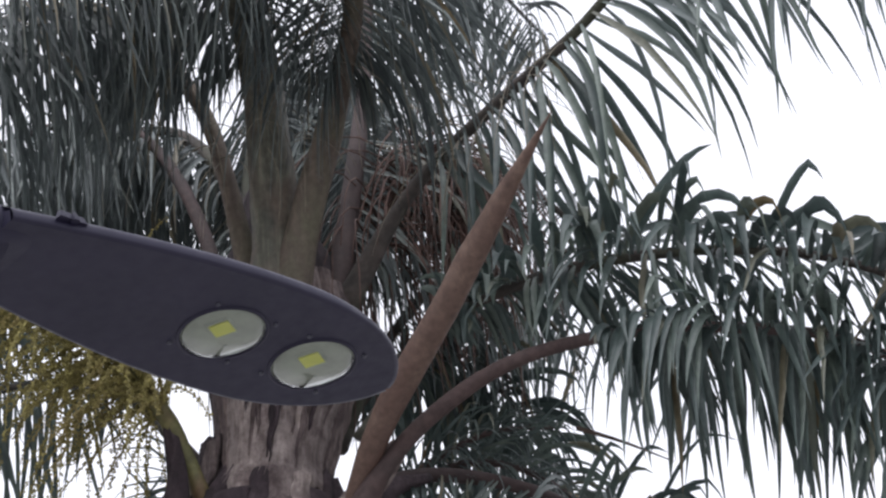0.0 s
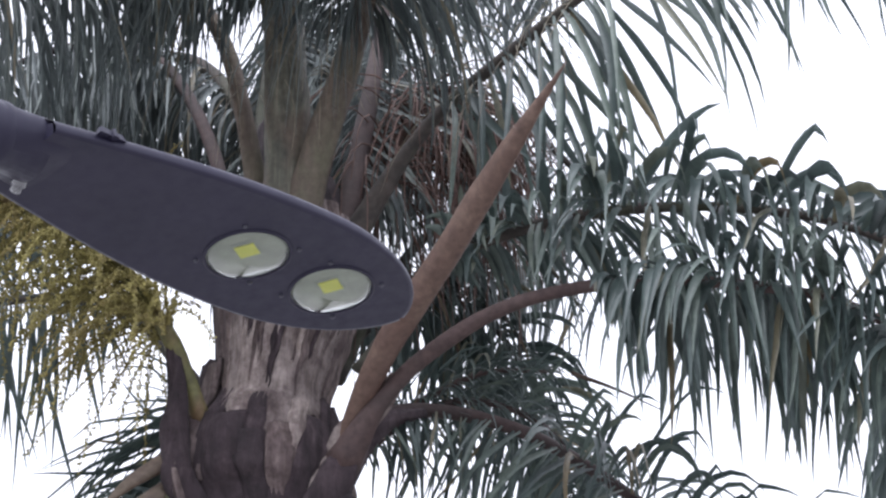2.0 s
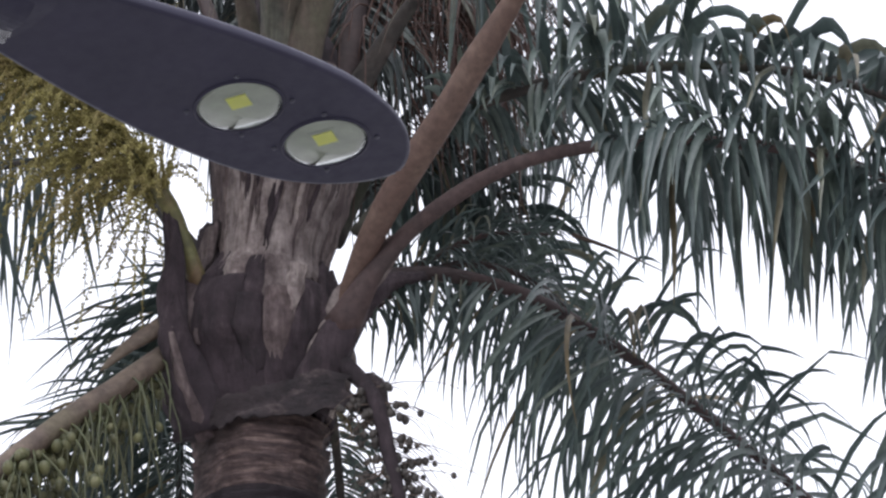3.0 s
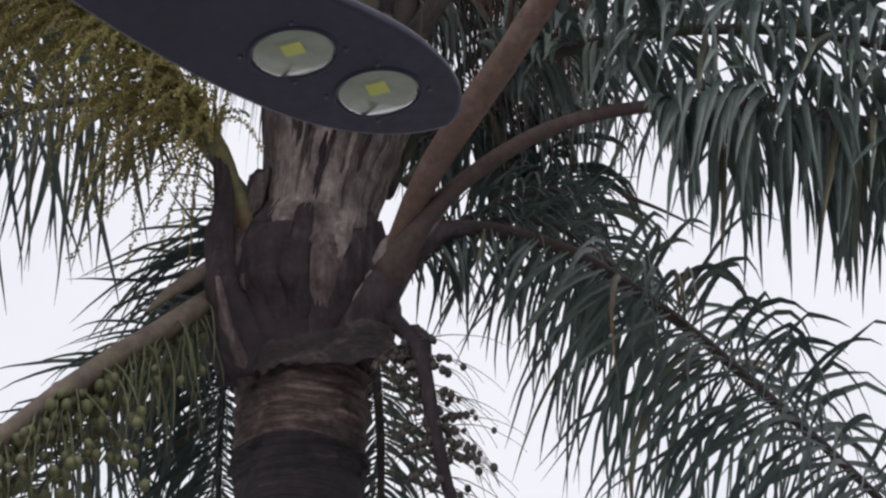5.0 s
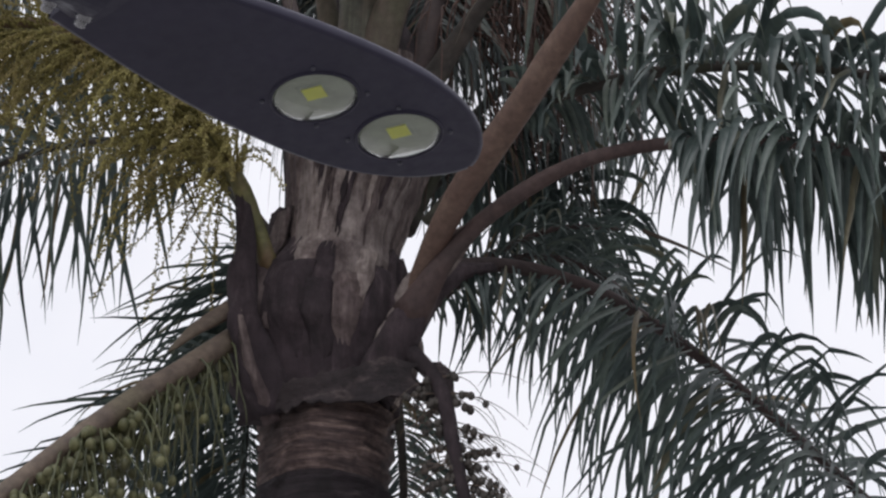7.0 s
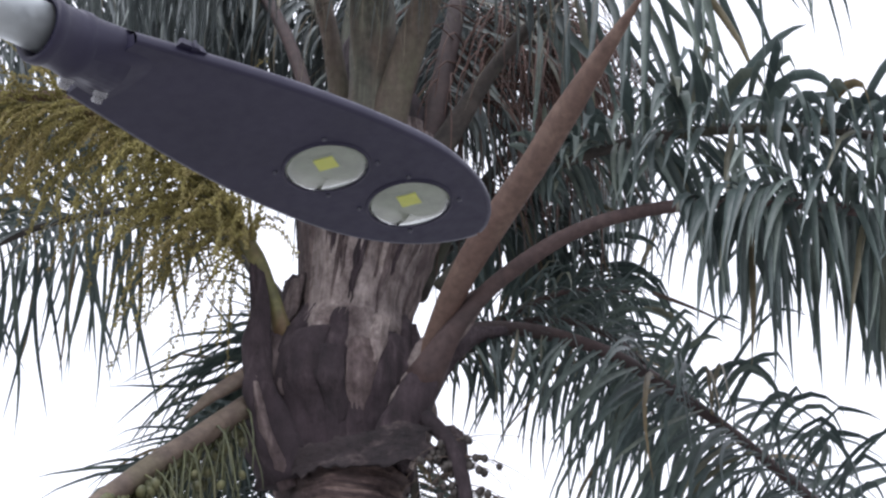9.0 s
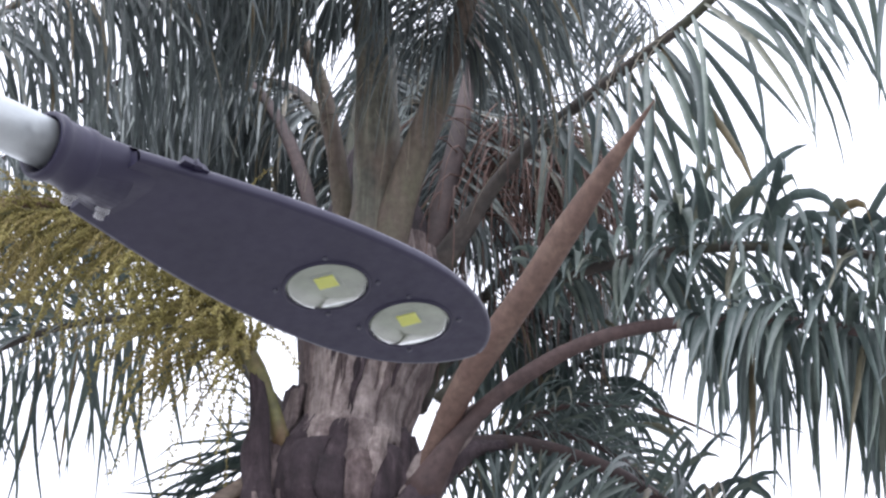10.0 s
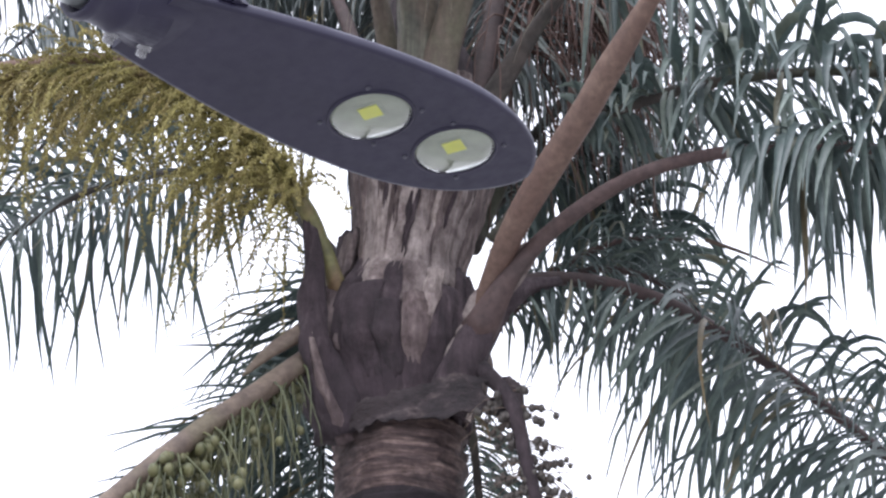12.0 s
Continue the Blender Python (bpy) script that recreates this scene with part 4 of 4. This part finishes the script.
s = Soup()
tube(s, spline([(-0.78, 6.0, 5.545), (-0.95, 5.93, 5.555), (-1.15, 5.86, 5.50), (-1.38, 5.8, 5.42)], 16), lambda t: 0.010 + 0.010 * math.sin(math.pi * min(1, t + 0.15)), 10, 0.6, 0.2)
palm_part("husk", s, SPATHE, flowers, "brown woody husk above the flower sprays")

# fruit cluster, green berries under a thick stalk
rng = random.Random(37)
axis_pts = spline([(-0.43, 6.30, 4.945), (-0.51, 6.19, 4.82), (-0.754, 6.0, 4.527), (-0.968, 5.85, 4.241), (-1.16, 5.75, 3.98)], 30)
s = Soup()
tube(s, axis_pts, lambda t: 0.029 - 0.005 * t + 0.010 * max(0, 1 - t / 0.12), 12, 1.0, 0.16)
fruit = palm_part("fruit_stalk", s, FRUIT_STALK, None, "thick tan stalk hung with unripe green berries")
s = Soup()
tube(s, spline([(-0.42, 6.28, 5.03), (-0.49, 6.22, 4.94), (-0.56, 6.2, 4.88), (-0.62, 6.2, 4.82)], 14), lambda t: 0.030 * (1 - t) ** 0.6 + 0.002, 10, 0.6, 0.15)
palm_part("sheath", s, FRUIT_STALK, fruit, "grey-green split sheath")
berry_s = Soup()
ball(berry_s, Vector((0, 0, 0)), 0.0112, 1.28, None, 8, 6)
berry_mesh = berry_s.mesh("berry")
for i in range(250):
    t = 0.2 + 0.78 * rng.random()
    p, d = sample(axis_pts, t)
    sp = Soup()
    way = d * rng.uniform(0.1, 0.7) + Vector((rng.uniform(-0.4, 0.7), rng.uniform(-0.7, 0.7), rng.uniform(-0.9, -0.1)))
    pts = strand(sp, p, way, rng.uniform(0.10, 0.36), 0.0036, rng.uniform(0.6, 1.1), rng)
    palm_part("fruit_strand", sp, BERRY, fruit)
    for k in range(rng.choice((1, 2, 3)) if t > 0.4 else rng.choice((0, 0, 1))):
        q, e = sample(pts, rng.uniform(0.15, 0.95))
        b = palm_part("berry", berry_mesh, BERRY, fruit)
        b.location = q + Vector((rng.uniform(-1, 1), rng.uniform(-1, 1), rng.uniform(-1, 0.3))) * 0.02
        b.rotation_euler = (rng.uniform(-0.6, 0.6), rng.uniform(-0.6, 0.6), 0)
        f = rng.uniform(0.85, 1.2)
        b.scale = (f, f, f)

# spent fruit stalk with thin bare strands and a few dark berries
rng = random.Random(41)
axis_pts = spline([(-0.06, 6.22, 4.84), (0.014, 6.16, 4.715), (0.046, 6.15, 4.56), (0.078, 6.15, 4.402), (0.14, 6.15, 4.18), (0.2, 6.15, 3.95)], 30)
s = Soup()
tube(s, axis_pts, lambda t: 0.021 - 0.010 * t, 9, 1.0, 0.25)
spent = palm_part("spent_fruit_stalk", s, BOOT_DARK, None, "dark dry fruit stalk with thin strands and few berries")
dry_s = Soup()
ball(dry_s, Vector((0, 0, 0)), 0.0085, 1.25, None, 6, 5)
dry_mesh = dry_s.mesh("dry_berry")
for i in range(130):
    t = 0.16 + 0.8 * rng.random()
    p, d = sample(axis_pts, t)
    sp = Soup()
    right = rng.random() < 0.5
    way = Vector((rng.uniform(0.7, 1.2) if right else rng.uniform(-1.1, -0.5), rng.uniform(-0.5, 0.5), rng.uniform(-0.35, 0.15)))
    pts = strand(sp, p, way, rng.uniform(0.10, 0.26) if right else rng.uniform(0.06, 0.16), 0.0017, rng.uniform(0.35, 0.8), rng)
    palm_part("dry_strand", sp, STRAND_DRY, spent)
    for k in range(rng.choice((0, 1, 2, 3, 4))):
        q, e = sample(pts, rng.uniform(0.1, 0.65))
        b = palm_part("dry_berry", dry_mesh, BERRY_DRY, spent)
        b.location = q + Vector((rng.uniform(-1, 1), rng.uniform(-1, 1), rng.uniform(-1, 1))) * 0.006
        f = rng.uniform(0.7, 1.15)
        b.scale = (f, f, f)

# dead russet flower strands inside the crown
rng = random.Random(43)
axis_pts = spline([(-0.05, 6.4, 5.55), (0.08, 6.42, 5.95), (0.20, 6.42, 6.15), (0.30, 6.40, 6.05), (0.36, 6.38, 5.85)], 24)
s = Soup()
tube(s, axis_pts, lambda t: 0.02 - 0.012 * t, 8, 1.0, 0.2)
dead = palm_part("dead_flower_stalk", s, STRAND_RED, None, "dead russet flower cluster among the fronds")
for i in range(340):
    p, d = sample(axis_pts, 0.15 + 0.75 * rng.random())
    sp = Soup()
    strand(sp, p, d * 0.3 + Vector((rng.uniform(-0.6, 0.6), rng.uniform(-0.4, 0.4), rng.uniform(-0.8, 0.2))), rng.uniform(0.25, 0.62), 0.0030, rng.uniform(1.0, 1.8), rng)
    palm_part("russet_strand", sp, STRAND_RED, dead)

# loose hair-like fibres that hang from the stalks
rng = random.Random(59)
stalks = [spline(c, 20) for c in ([(-0.30, 6.20, 5.95), (-0.39, 6.17, 6.25), (-0.60, 6.07, 6.42)], [(-0.186, 6.09, 5.875), (-0.215, 5.94, 6.267), (-0.35, 5.75, 6.512)],
                                  [(-0.143, 6.12, 5.875), (-0.102, 6.03, 6.054), (-0.003, 5.90, 6.234), (0.021, 5.72, 6.43)], [(0.162, 6.2, 5.88), (0.388, 6.05, 6.017), (0.581, 5.9, 6.096)])]
for i in range(90):
    p, d = sample(rng.choice(stalks), rng.random())
    s = Soup()
    strand(s, p, Vector((rng.uniform(-0.5, 0.5), rng.uniform(-0.5, 0.2), rng.uniform(-0.6, 0.2))), rng.uniform(0.12, 0.5), 0.0016, rng.uniform(0.8, 1.6), rng)
    palm_part("loose_fibre", s, FIBRE, None)

# a dry leaflet caught in the low frond
rng = random.Random(47)
s = Soup()
tube(s, spline([(0.50, 6.22, 5.17), (0.60, 6.18, 5.10), (0.709, 6.15, 5.02)], 8), lambda t: 0.0055 * (1 - t) + 0.0012, 5)
palm_part("dry_leaf", s, STRAND_DRY, None, "thin dry leaf stem caught in the frond")
